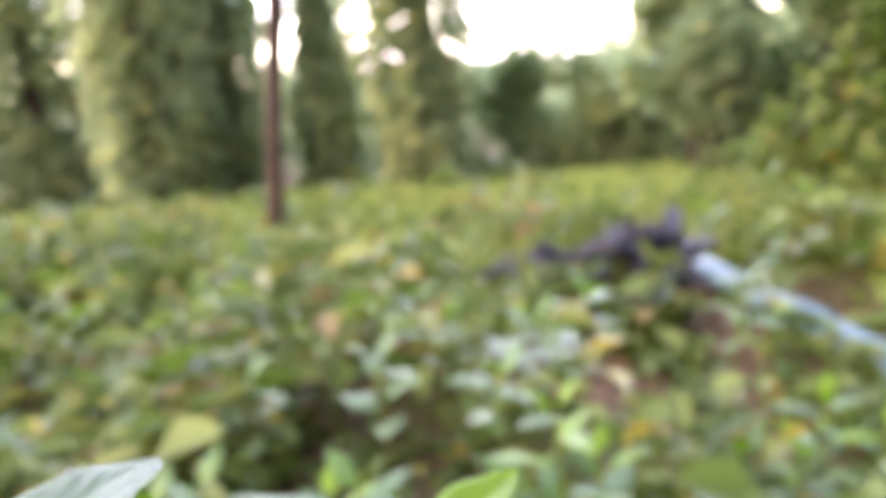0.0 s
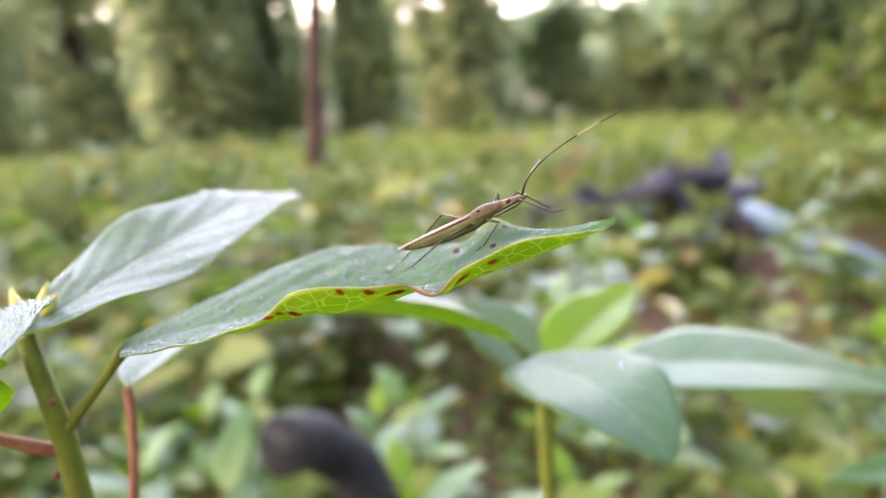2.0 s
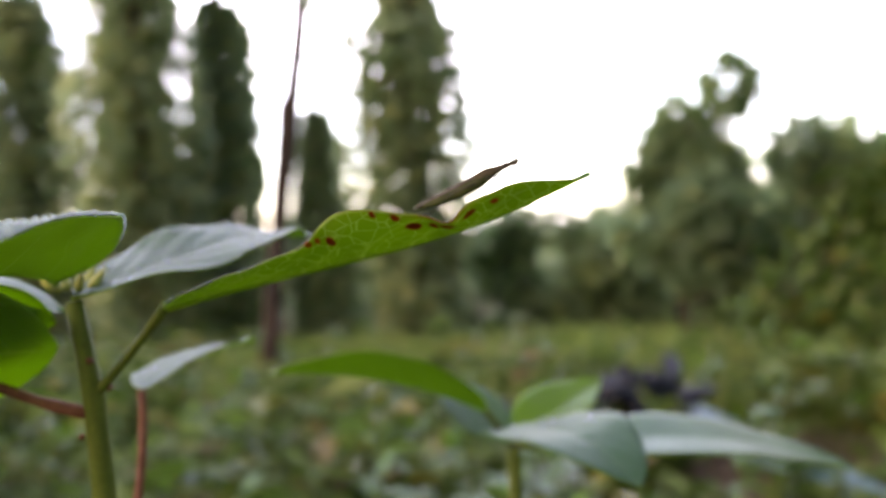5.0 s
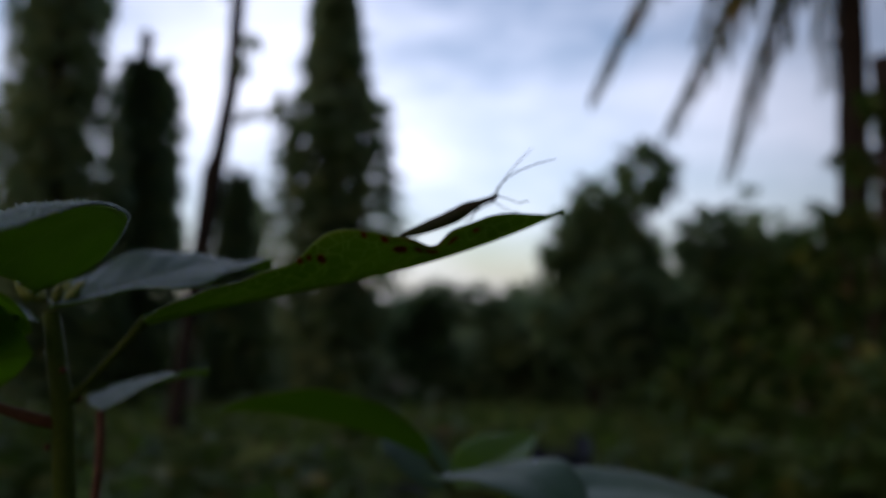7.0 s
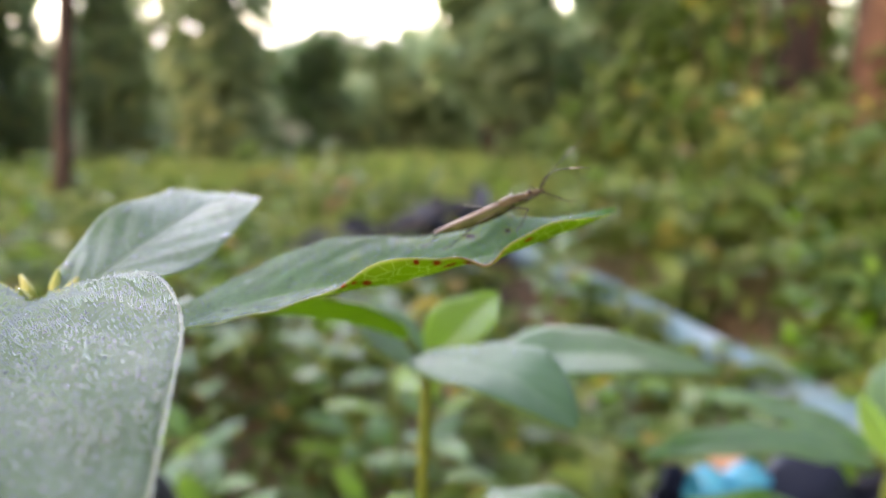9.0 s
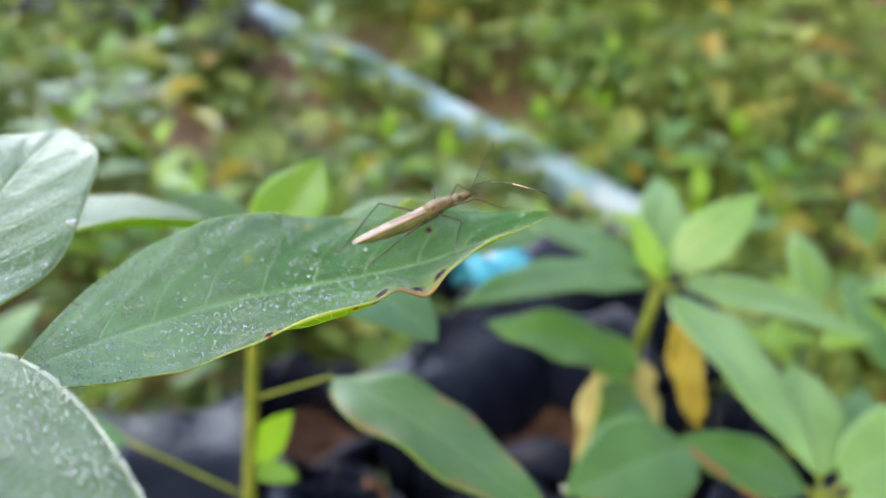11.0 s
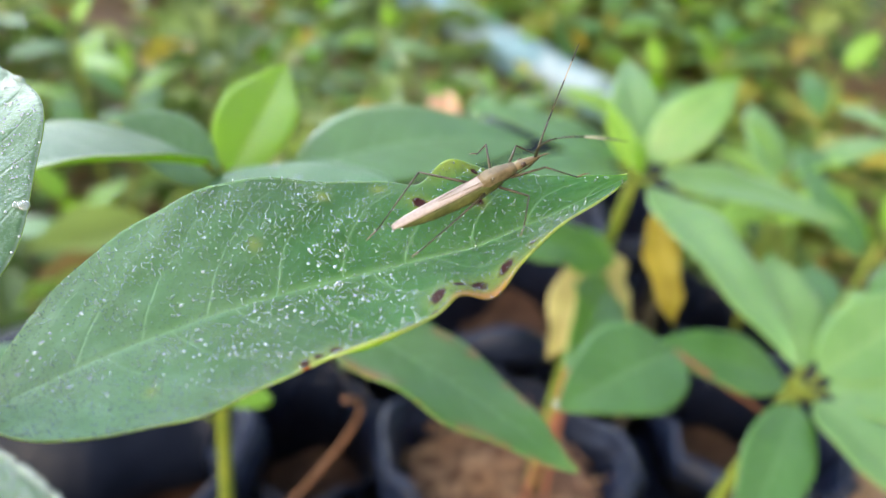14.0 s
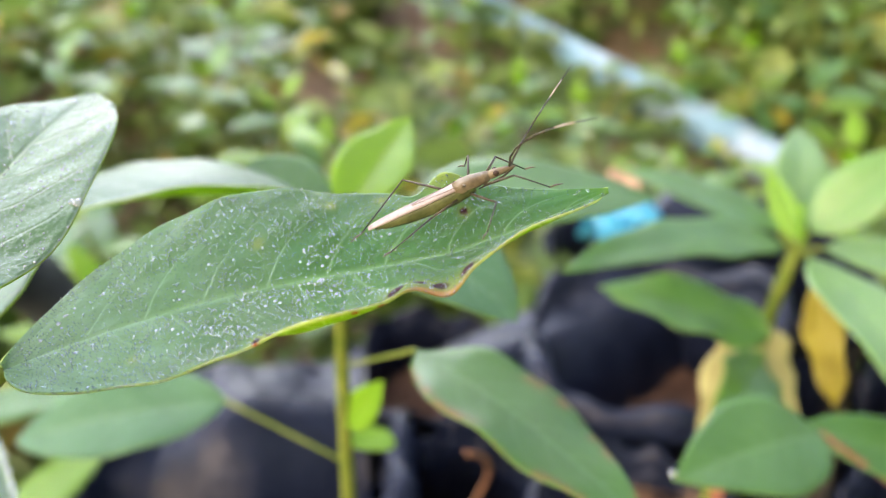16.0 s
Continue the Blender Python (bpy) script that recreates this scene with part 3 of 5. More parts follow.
def dome(at, normal, r, flat=0.75):
    """A small bead of water on a surface."""
    z = Vector(normal).normalized()
    x = z.cross(Vector((0.3, 0.8, 0.1))).normalized()
    y = z.cross(x)
    verts, faces = [], []
    for h, w in ((-0.25, 0.92), (0.25, 1.0), (0.65, 0.76)):
        for k in range(8):
            a = math.pi * k / 4
            verts.append(at + (x * math.cos(a) + y * math.sin(a)) * (r * w) + z * (r * h * flat))
    verts.append(at + z * (r * flat))
    for i in range(2):
        for k in range(8):
            j = (k + 1) % 8
            faces.append((i * 8 + k, i * 8 + j, (i + 1) * 8 + j, (i + 1) * 8 + k))
    for k in range(8):
        faces.append((16 + k, 16 + (k + 1) % 8, 24))
    faces.append(tuple(range(7, -1, -1)))
    return verts, faces


def bead(at, z, r):
    """The smallest beads: six sides, one shoulder and a top."""
    x = z.cross(Vector((0.3, 0.8, 0.1))).normalized()
    y = z.cross(x)
    ring = [(math.cos(a), math.sin(a)) for a in (math.pi * k / 3 for k in range(6))]
    verts = [at + (x * c + y * s) * r - z * (r * 0.2) for c, s in ring] + [at + (x * c + y * s) * (r * 0.78) + z * (r * 0.5) for c, s in ring] + [at + z * (r * 0.8)]
    faces = [(k, (k + 1) % 6, 6 + (k + 1) % 6, 6 + k) for k in range(6)] + [(6 + k, 6 + (k + 1) % 6, 12) for k in range(6)] + [(5, 4, 3, 2, 1, 0)]
    return verts, faces


def pin(at, z, r, h):
    """A drop held up on a leaf hair: a thin foot and a swollen top."""
    x = z.cross(Vector((0.3, 0.8, 0.1))).normalized()
    y = z.cross(x)
    ring = [(math.cos(a), math.sin(a)) for a in (0.4 + math.pi * 0.4 * k for k in range(5))]
    verts = []
    for w, t in ((0.45, -0.1), (0.8, 0.35), (1.0, 0.7)):
        verts += [at + (x * c + y * q) * (r * w) + z * (h * t) for c, q in ring]
    verts.append(at + z * h)
    faces = [(i * 5 + k, i * 5 + (k + 1) % 5, i * 5 + 5 + (k + 1) % 5, i * 5 + 5 + k) for i in (0, 1) for k in range(5)] + [(10 + k, 10 + (k + 1) % 5, 15) for k in range(5)] + [(4, 3, 2, 1, 0)]
    return verts, faces


def hair_drops(leaf, count, r, h, seed, label, share, mat, lean=0.35):
    """Drops standing on the hairs of a leaf's upper side; share(u, v) is how thick they stand at a place of the leaf."""
    me = leaf.data
    faces = [p for p in me.polygons if p.material_index == 0]
    area = np.array([p.area for p in faces])
    rnd = random.Random(seed)
    lay = me.uv_layers[0].data
    parts = []
    for i in rnd.choices(range(len(faces)), weights=(area / area.sum()).tolist(), k=count):
        p = faces[i]
        u, v = lay[p.loop_start].uv
        c = [me.vertices[k].co for k in p.vertices]
        a, b = rnd.random(), rnd.random()
        q = c[0].lerp(c[1], a).lerp(c[3].lerp(c[2], a), b)
        clump = 0.5 + 0.9 * noise.noise(q * 260.0) + 0.5 * noise.noise(q * 700.0)
        if rnd.random() > share(u, 2 * v - 1) * max(0.12, min(1.0, clump)):
            continue
        k = 0.6 + 1.0 * rnd.random() ** 2 + (0.7 if rnd.random() < 0.05 else 0.0)
        d = (p.normal + Vector((rnd.gauss(0, lean), rnd.gauss(0, lean), rnd.gauss(0, lean) * 0.5))).normalized()
        parts.append(pin(q, d, r * k, h * k * rnd.uniform(0.7, 1.2)))
    v, f = joined(parts)
    return tagged(link("dew", v, f, mat, leaf, label), kind="stuff")


def dew_on(leaf, count, small, large, seed, label, mat=None):
    """Beads of water strewn over the upper side of a leaf."""
    me = leaf.data
    faces = [p for p in me.polygons if p.material_index == 0]
    area = np.array([p.area for p in faces])
    rnd = random.Random(seed)
    picks = rnd.choices(range(len(faces)), weights=(area / area.sum()).tolist(), k=count)
    parts = []
    for i in picks:
        p = faces[i]
        c = [me.vertices[k].co for k in p.vertices]
        a, b = rnd.random(), rnd.random()
        q = c[0].lerp(c[1], a).lerp(c[3].lerp(c[2], a), b)
        thick = noise.noise(q * 160.0) + 0.6 * noise.noise(q * 420.0)
        if thick < rnd.uniform(-0.7, 0.5):
            continue
        r = small * (large / small) ** (rnd.random() ** 3)
        parts.append(bead(q, p.normal.copy(), r))
    v, f = joined(parts)
    return tagged(link("dew", v, f, mat or M_DEW, leaf, label), kind="stuff")


def drop_clusters(leaf, count, small, large, seed):
    """Larger beads gathered in loose groups, most of them near the midrib and the side veins."""
    me = leaf.data
    faces = [p for p in me.polygons if p.material_index == 0]
    lay = me.uv_layers[0].data
    place = {}
    for p in faces:
        u, v = lay[p.loop_start].uv
        place.setdefault((int(u * 60), int(v * 20)), []).append(p)
    rnd = random.Random(seed)
    parts = []
    for _ in range(count):
        u0, v0 = rnd.uniform(0.05, 0.70), min(0.9, max(0.1, rnd.gauss(0.5, 0.17)))
        slope = rnd.uniform(0.5, 1.4) * (1 if v0 > 0.5 else -1)
        for _ in range(rnd.randint(3, 15)):
            a = rnd.gauss(0, 0.030)
            u, v = u0 + a, v0 + a * slope + rnd.gauss(0, 0.020)
            got = place.get((int(u * 60), int(v * 20)))
            if not got:
                continue
            p = rnd.choice(got)
            c = [me.vertices[k].co for k in p.vertices]
            q = c[0].lerp(c[1], rnd.random()).lerp(c[3].lerp(c[2], rnd.random()), rnd.random())
            parts.append(dome(q, p.normal, small * (large / small) ** (rnd.random() ** 2.2), 0.85))
    v, f = joined(parts)
    tagged(link("dew", v, f, M_MIST_SILVER, leaf, "groups of bright larger dew beads"), kind="stuff")


def large_drops(leaf, count, r, seed):
    """Single large drops of water lying on a leaf."""
    me = leaf.data
    faces = [p for p in me.polygons if p.material_index == 0]
    rnd = random.Random(seed)
    for p in rnd.sample(faces, count):
        v, f = dome(p.center.copy(), p.normal.copy(), r * rnd.uniform(0.5, 1.2), 0.7)
        link("water_drop", v, f, M_DEW, leaf)


def build_subject():
    e = thing("shrub", (-0.0485, 0.115, 0.26), "green seedling shrub with dewy leaves and a reddish side twig", "plant")
    pts = [(-0.046, 0.116, 0.25), (-0.0455, 0.1155, 0.38), (-0.0462, 0.1152, 0.50), (-0.0472, 0.115, 0.560), (-0.0484, 0.1150, 0.588), (-0.0503, 0.1148, 0.6015)]
    v, f = tube(pts, [0.0030, 0.0025, 0.0020, 0.0017, 0.0015, 0.0012], 12)
    stem = link("stem", v, f, M_STEM, e, "pale green ribbed stem")
    for k, (z, a, r) in enumerate(((0.5895, 0.4, 0.0007), (0.583, 3.5, 0.0005), (0.597, 2.6, 0.0006), (0.5725, 0.2, 0.0006), (0.5935, 5.0, 0.0005))):
        c = Vector((-0.0484 + 0.0017 * math.cos(a), 0.115 + 0.0017 * math.sin(a), z))
        v, f = dome(c, (math.cos(a), math.sin(a), 0.2), r, 1.2)
        link("bud_scale", v, f, M_STEM_RED, stem)
    v, f = tube(bend((-0.0483, 0.1150, 0.5885), BASE, -0.0003, 10), [0.0009, 0.0007, 0.0006, 0.0006, 0.0006, 0.0006, 0.0006, 0.0006, 0.0007, 0.0008], 10)
    link("petiole", v, f, M_STEM, e)

    nu, nv = 230, 80
    v, f, sl, uv = sheet(main_leaf_point, nu, nv, 0.00022)
    leaf = link("leaf", [LEAF_M @ p for p in v], f, [M_TOP, M_UNDER], e, "blistered green leaf, brown-spotted yellow margin, covered in dew", sl, True, uv)
    ca = leaf.data.color_attributes.new("blemish", "FLOAT_COLOR", "POINT")
    cols = []
    for a, b in uv:
        cols += [*blemish(a, 2 * b - 1), 1.0]
    ca.data.foreach_set("color", cols)
    dew_on(leaf, 20000, 0.000036, 0.000120, 5, "fine clear dew beads", M_MIST_FINE)
    drop_clusters(leaf, 28, 0.00007, 0.00021, 27)
    hair_drops(leaf, 14000, 0.000045, 0.00020, 15, "fine standing dew drops", lambda u, v: (1.0 if u < 0.56 else 0.45) * (1.0 if abs(v) > 0.06 else 0.2) * (0.35 if 0.62 < u < 0.84 and v < -0.3 else 1.0), M_MIST_FINE)
    rnd = random.Random(12)
    parts = []
    for k in range(620):
        s, v = rnd.uniform(0.06, 0.97), (-1 if k % 3 else 1)
        p = LEAF_M @ (main_leaf_point(s, v) + Vector((0, 0, -0.0001)))
        out = (LEAF_M.to_3x3() @ Vector((0, v, rnd.uniform(-0.6, 0.3)))).normalized()
        parts.append(bead(p, out, 0.00004 * 3.2 ** (rnd.random() ** 2)))
    v, f = joined(parts)
    tagged(link("dew", v, f, M_DEW, leaf, "dew beads along the leaf margin"), kind="stuff")
    rib = [LEAF_M @ (main_leaf_point(s, 0.0) + Vector((0, 0, -0.00045 * (1 - 0.9 * s)))) for s in (i / 24 for i in range(24))]
    v, f = tube(rib, [0.00036 * (1 - 0.95 * i / 24) for i in range(24)], 8)
    link("midrib", v, f, M_UNDER_SOFT, leaf)

    def more(base, tip, width, up, mats, label, dew=0, big=1.0, hairs=0, **kw):
        ob = blade("leaf", base, tip, width, up, e, mats, label, **kw)
        if hairs:
            hair_drops(ob, hairs, 0.000050, 0.00038, 21, "silvery drops standing on leaf hairs", lambda u, v: 1.0, M_MIST_SILVER, 0.09)
            drop_clusters(ob, 90, 0.00007, 0.00020, 28)
            rnd = random.Random(33)
            rim = [q.co for q in ob.data.vertices]
            w = kw["nv"] + 1
            parts = []
            for _ in range(2600):
                i, j = rnd.randrange(kw["nu"]), rnd.choice((0, kw["nv"]))
                p = rim[i * w + j].lerp(rim[(i + 1) * w + j], rnd.random())
                out = (rim[i * w + j] - rim[i * w + kw["nv"] // 2]).normalized() + Vector((rnd.gauss(0, 0.3), rnd.gauss(0, 0.3), rnd.gauss(0.2, 0.3)))
                parts.append(pin(p, out.normalized(), 0.00006 * rnd.uniform(0.7, 1.5), 0.0004 * rnd.uniform(0.5, 1.3)))
            v, f = joined(parts)
            tagged(link("dew", v, f, M_MIST_SILVER, ob, "fringe of dew on the leaf margin"), kind="stuff")
        if dew:
            dew_on(ob, 14 * dew, 0.00005 * big, 0.00020 * big, 9 + dew, "clear dew beads", M_MIST)
        return ob
    wet = more((-0.0500, 0.1140, 0.6020), (-0.0262, 0.1560, 0.6112), 0.0215, (0.16, -0.08, 1.0), [M_TOP_WET, M_UNDER_SOFT], "pale sheened upright leaf with water drops", 260,  fold=12, droop=0.03, wave=0.014, roll_tip=0.05, b=0.75, left=0.74, seed=1, quilt=0.0024, nu=70, nv=30)
    large_drops(wet, 16, 0.00060, 5)
    more((-0.0508, 0.1115, 0.6045), (-0.0500, 0.0180, 0.5890), 0.0425, (0.18, 0.0, 1.0), [M_TOP_SILVER, M_UNDER_SOFT], "broad grey-green leaf with silvery dew", 700, big=1.2, hairs=40000, left=0.84, right=1.6, fold=38, droop=0.085, wave=0.006, a=0.45, b=0.52, nu=90, nv=34, quilt=0.003, seed=2)
    more((-0.0498, 0.1352, 0.5855), (-0.0385, 0.1640, 0.5890), 0.0165, (-0.1, 0.23, 1.0), [M_TOP_WET, M_UNDER_SOFT], "small pale lower leaf", 60, fold=15, droop=0.04, wave=0.01, seed=3)
    more((-0.0525, 0.1165, 0.6000), (-0.0900, 0.1000, 0.6010), 0.0240, (0.0, -0.1, 1.0), [M_TOP_SOFT, M_UNDER_SOFT], "green leaf with pale underside", fold=14, droop=0.08, wave=0.012, seed=4)
    more((-0.0515, 0.1120, 0.5955), (-0.0790, 0.0930, 0.5920), 0.0240, (-0.2, 0.75, 0.65), [M_TOP_YOUNG, M_UNDER_SOFT], "light green leaf hanging below the shoot", fold=12, droop=0.06, wave=0.01, seed=6)
    more((-0.0520, 0.1130, 0.5990), (-0.0750, 0.0990, 0.6000), 0.0150, (-0.1, 0.6, 0.8), [M_TOP_YOUNG, M_UNDER_SOFT], "young yellow-green leaf below the shoot", fold=12, droop=0.05, wave=0.01, seed=7)
    v, f = tube(bend((-0.0478, 0.1190, 0.560), (-0.0498, 0.1352, 0.5852), 0.001, 9, (0.0005, 0.002, 0)), 0.0007, 10)
    link("petiole", v, f, M_STEM_RED, e, "thin red leaf stalk")
    v, f = tube(bend((-0.0484, 0.1148, 0.5860), (-0.0680, 0.1130, 0.5950), -0.0012, 9), [0.0009] * 3 + [0.0007] * 6, 10)
    link("side_twig", v, f, M_STEM_RED, e, "thin reddish side twig")
    rnd = random.Random(3)
    for k in range(6):
        a = k * 1.05 + 0.2
        o = Vector((-0.0515 + 0.0024 * math.cos(a), 0.1172 + 0.0024 * math.sin(a), 0.6030))
        t = o + Vector((0.0022 * math.cos(a), 0.0022 * math.sin(a), 0.0024 + 0.0016 * rnd.random()))
        v, f = tube([o, o.lerp(t, 0.4), o.lerp(t, 0.8), t], [0.0006, 0.0008, 0.0004, 0.0001], 7)
        link("bud", v, f, M_BUD, e)


build_subject()


# ---------------------------------------------------------------- the insect
BUG_TAIL, BUG_HEAD = Vector((-0.0025, 0.1073, 0.6111)), Vector((0.0105, 0.1050, 0.6161))
BUG_M = frame_of(BUG_TAIL, BUG_HEAD, (-0.10, 0.05, 1.0))
MM = 0.001


def loft(rows, sides=16, power=2.0):
    """Rings (x, centre z, half width, half height above, half height below), in millimetres."""
    verts, faces = [], []
    for x, zc, w, hu, hd in rows:
        for k in range(sides):
            a = 2 * math.pi * k / sides
            c, s = math.cos(a), math.sin(a)
            verts.append(Vector((x, w * math.copysign(abs(c) ** (2 / power), c), zc + (hu if s > 0 else hd) * math.copysign(abs(s) ** (2 / power), s))) * MM)
    for i in range(len(rows) - 1):
        for k in range(sides):
            j = (k + 1) % sides
            faces.append((i * sides + k, i * sides + j, (i + 1) * sides + j, (i + 1) * sides + k))
    faces.append(tuple(range(sides - 1, -1, -1)))
    faces.append(tuple(range((len(rows) - 1) * sides, len(rows) * sides)))
    return verts, faces


BODY_ROLL = Matrix.Translation((0, 0, 0.0003)) @ Matrix.Rotation(radians(-2), 4, "X") @ Matrix.Diagonal((1, 0.70, 1, 1)) @ Matrix.Translation((0, 0, -0.0003))


def bug_part(name, vf, mat, parent, label=""):
    """One piece of the insect; its trunk leans away from the light side, the limbs do not."""
    trunk = name not in ("leg", "tibia", "foot", "antenna", "dark_band", "middle_segment", "pale_band", "end_segment")
    ob = link(name, [BODY_ROLL @ Vector(p) for p in vf[0]] if trunk else vf[0], vf[1], mat, None, label)
    ob.parent = parent
    return ob


ANTENNAE = []


def build_bug():
    e = new("insect")
    e.matrix_basis = BUG_M
    e.empty_display_size = 0.004
    tagged(e, "slender tan plant bug with long banded antennae on a leaf", "insect")
    bug_part("abdomen", loft([(0.4, 0.15, 0.35, 0.2, 0.15), (1.6, 0.15, 0.75, 0.35, 0.50), (3.5, 0.1, 0.95, 0.42, 0.76), (6, 0.1, 1.0, 0.48, 0.94), (8.2, 0.2, 1.02, 0.5, 1.0), (9.6, 0.35, 1.05, 0.4, 0.9), (10.4, 0.4, 0.9, 0.3, 0.7)], 18, 3.2), M_BODY, e, "olive green belly")
    wing = bug_part("wing", loft([(-0.2, 0.30, 0.42, 0.10, 0.10), (0.3, 0.36, 0.68, 0.14, 0.10), (1.2, 0.44, 0.84, 0.17, 0.12), (3, 0.52, 0.95, 0.22, 0.08), (6, 0.62, 1.02, 0.26, 0.08), (8.4, 0.74, 1.04, 0.28, 0.10), (9.3, 0.80, 0.9, 0.22, 0.12)], 20, 2.8), M_WING, e, "folded pinkish tan wings")
    for y0, y1, z in ((0.85, 0.15, 0.84), (-0.85, -0.15, 0.84), (0.1, 0.7, 0.72), (-0.1, -0.7, 0.72)):
        pts = [Vector((8.9, y0, z + 0.20)) * MM, Vector((6.6, (y0 + y1) / 2, z + 0.06)) * MM, Vector((4.4, y1, z - 0.03)) * MM]
        bug_part("wing_vein", tube(pts, 0.000032, 6), M_SHIELD, wing)
    bug_part("thorax", loft([(8.5, 0.72, 0.98, 0.32, 0.9), (9.2, 0.80, 1.12, 0.40, 1.0), (9.6, 0.82, 1.10, 0.40, 0.95), (10.3, 0.82, 1.00, 0.40, 0.90), (11.2, 0.75, 0.82, 0.32, 0.75), (11.9, 0.68, 0.66, 0.28, 0.60)], 18, 3.0), M_SHIELD, e, "brown shield behind the head")
    for y in (1.12, -1.12):
        bug_part("shoulder_spine", tube([Vector((9.5, y, 0.95)) * MM, Vector((9.45, y * 1.22, 1.05)) * MM], [0.00018, 0.00003], 7), M_SHIELD, e)
    head = bug_part("head", loft([(11.7, 0.66, 0.62, 0.28, 0.56), (12.5, 0.62, 0.64, 0.30, 0.52), (13.3, 0.55, 0.50, 0.26, 0.42), (14.1, 0.46, 0.28, 0.18, 0.26), (14.5, 0.42, 0.08, 0.06, 0.08)], 14), M_SHIELD, e)
    for y in (0.56, -0.56):
        bug_part("eye", dome(Vector((12.6, y, 0.66)) * MM, (0, y, 0.25), 0.00028, 0.9), M_EYE, head)
    bug_part("beak", tube([Vector((14.2, 0, 0.3)) * MM, Vector((13.2, 0, -0.1)) * MM, Vector((10.6, 0, -0.35)) * MM], [0.00012, 0.00011, 0.00006], 7), M_LEG, e)
    legs = [((11.2, 0.55, 0.1), (13.2, 2.2, 0.9), (15.4, 2.8, -1.9), (16.4, 2.9, -2.2)), ((11.2, -0.55, 0.1), (14.0, -1.9, 0.6), (16.6, -2.2, -1.8), (17.8, -2.2, -2.0)),
            ((9.8, 0.75, -0.1), (10.9, 3.6, 1.4), (10.2, 5.0, -0.2), (9.6, 5.6, -0.3)), ((9.8, -0.75, -0.1), (11.6, -3.0, -0.6), (9.8, -5.0, -1.9), (9.2, -5.6, -2.0)),
            ((8.4, 0.8, -0.1), (4.3, 3.9, 1.6), (-1.4, 2.4, -1.2), (-2.6, 2.0, -1.4)), ((8.4, -0.8, -0.1), (5.6, -2.0, -0.1), (1.0, -2.2, -1.6), (0.2, -2.3, -1.7))]
    for hip, knee, ankle, toe in legs:
        h, k, a, t = (Vector(p) * MM for p in (hip, knee, ankle, toe))
        leg = bug_part("leg", tube([h, h.lerp(k, 0.4), k], [0.00014, 0.00013, 0.00009], 8), M_LEG, e)
        bug_part("tibia", tube([k, k.lerp(a, 0.5), a], [0.00009, 0.00007, 0.00006], 7), M_LEG, leg)
        bug_part("foot", tube([a, a.lerp(t, 0.5) + Vector((0, 0, 0.00008)), t], [0.00007, 0.00008, 0.00004], 6), M_SHIELD, leg)
    for side in (1, -1):
        pts = [Vector((x, side * 0.02 * x * x * 0.2, -0.012 * x * x * 0.5 + (0.25 if side > 0 else 1.1) * math.sin(math.pi * min(1.0, (x / 13.2)) ** 0.62))) * MM for x in (0, 1.2, 2.4, 3.6, 4.8, 6.0, 7.2, 8.4, 9.6, 10.8, 12.0, 13.2)]
        ant = bug_part("antenna", tube(pts[:4], [0.00013, 0.00010, 0.00009, 0.00010], 8), M_LEG, e, "long thin antenna banded dark and pale")
        for a, b, mat, name in ((3, 4, M_ANT_DARK, "dark_band"), (4, 6, M_LEG, "middle_segment"), (6, 7, M_ANT_DARK, "dark_band"), (7, 9, M_ANT_PALE, "pale_band"), (9, 11, M_ANT_DARK, "end_segment")):
            bug_part(name, tube(pts[a:b + 1], 0.00007 if b < 11 else [0.00006, 0.00005, 0.00003], 7), mat, ant)
        ANTENNAE.append(ant)
    return e


build_bug()


# ---------------------------------------------------------------- neighbouring seedlings
def stemmed(name, at, top, label, r0, r1, lean=(0, 0, 0), mat=None):
    e = thing(name, at, label, "plant", "seedlings in bags")
    v, f = tube(bend(at, top, 0.0, 10, lean), [r0 + (r1 - r0) * i / 9 for i in range(10)], 10)
    link("stem", v, f, mat or M_STEM, e)
    return e


def stalk(e, a, b, r=0.0008, mat=None, sag=0.0):
    v, f = tube(bend(a, b, sag, 7), r, 8)
    link("petiole", v, f, mat or M_STEM, e)


LIGHT = [M_TOP_LIGHT, M_UNDER_SOFT]
SOFT, PALE, YOUNG = [M_TOP_SOFT, M_UNDER_SOFT], [M_TOP_PALE, M_UNDER_SOFT], [M_TOP_YOUNG, M_UNDER_SOFT]


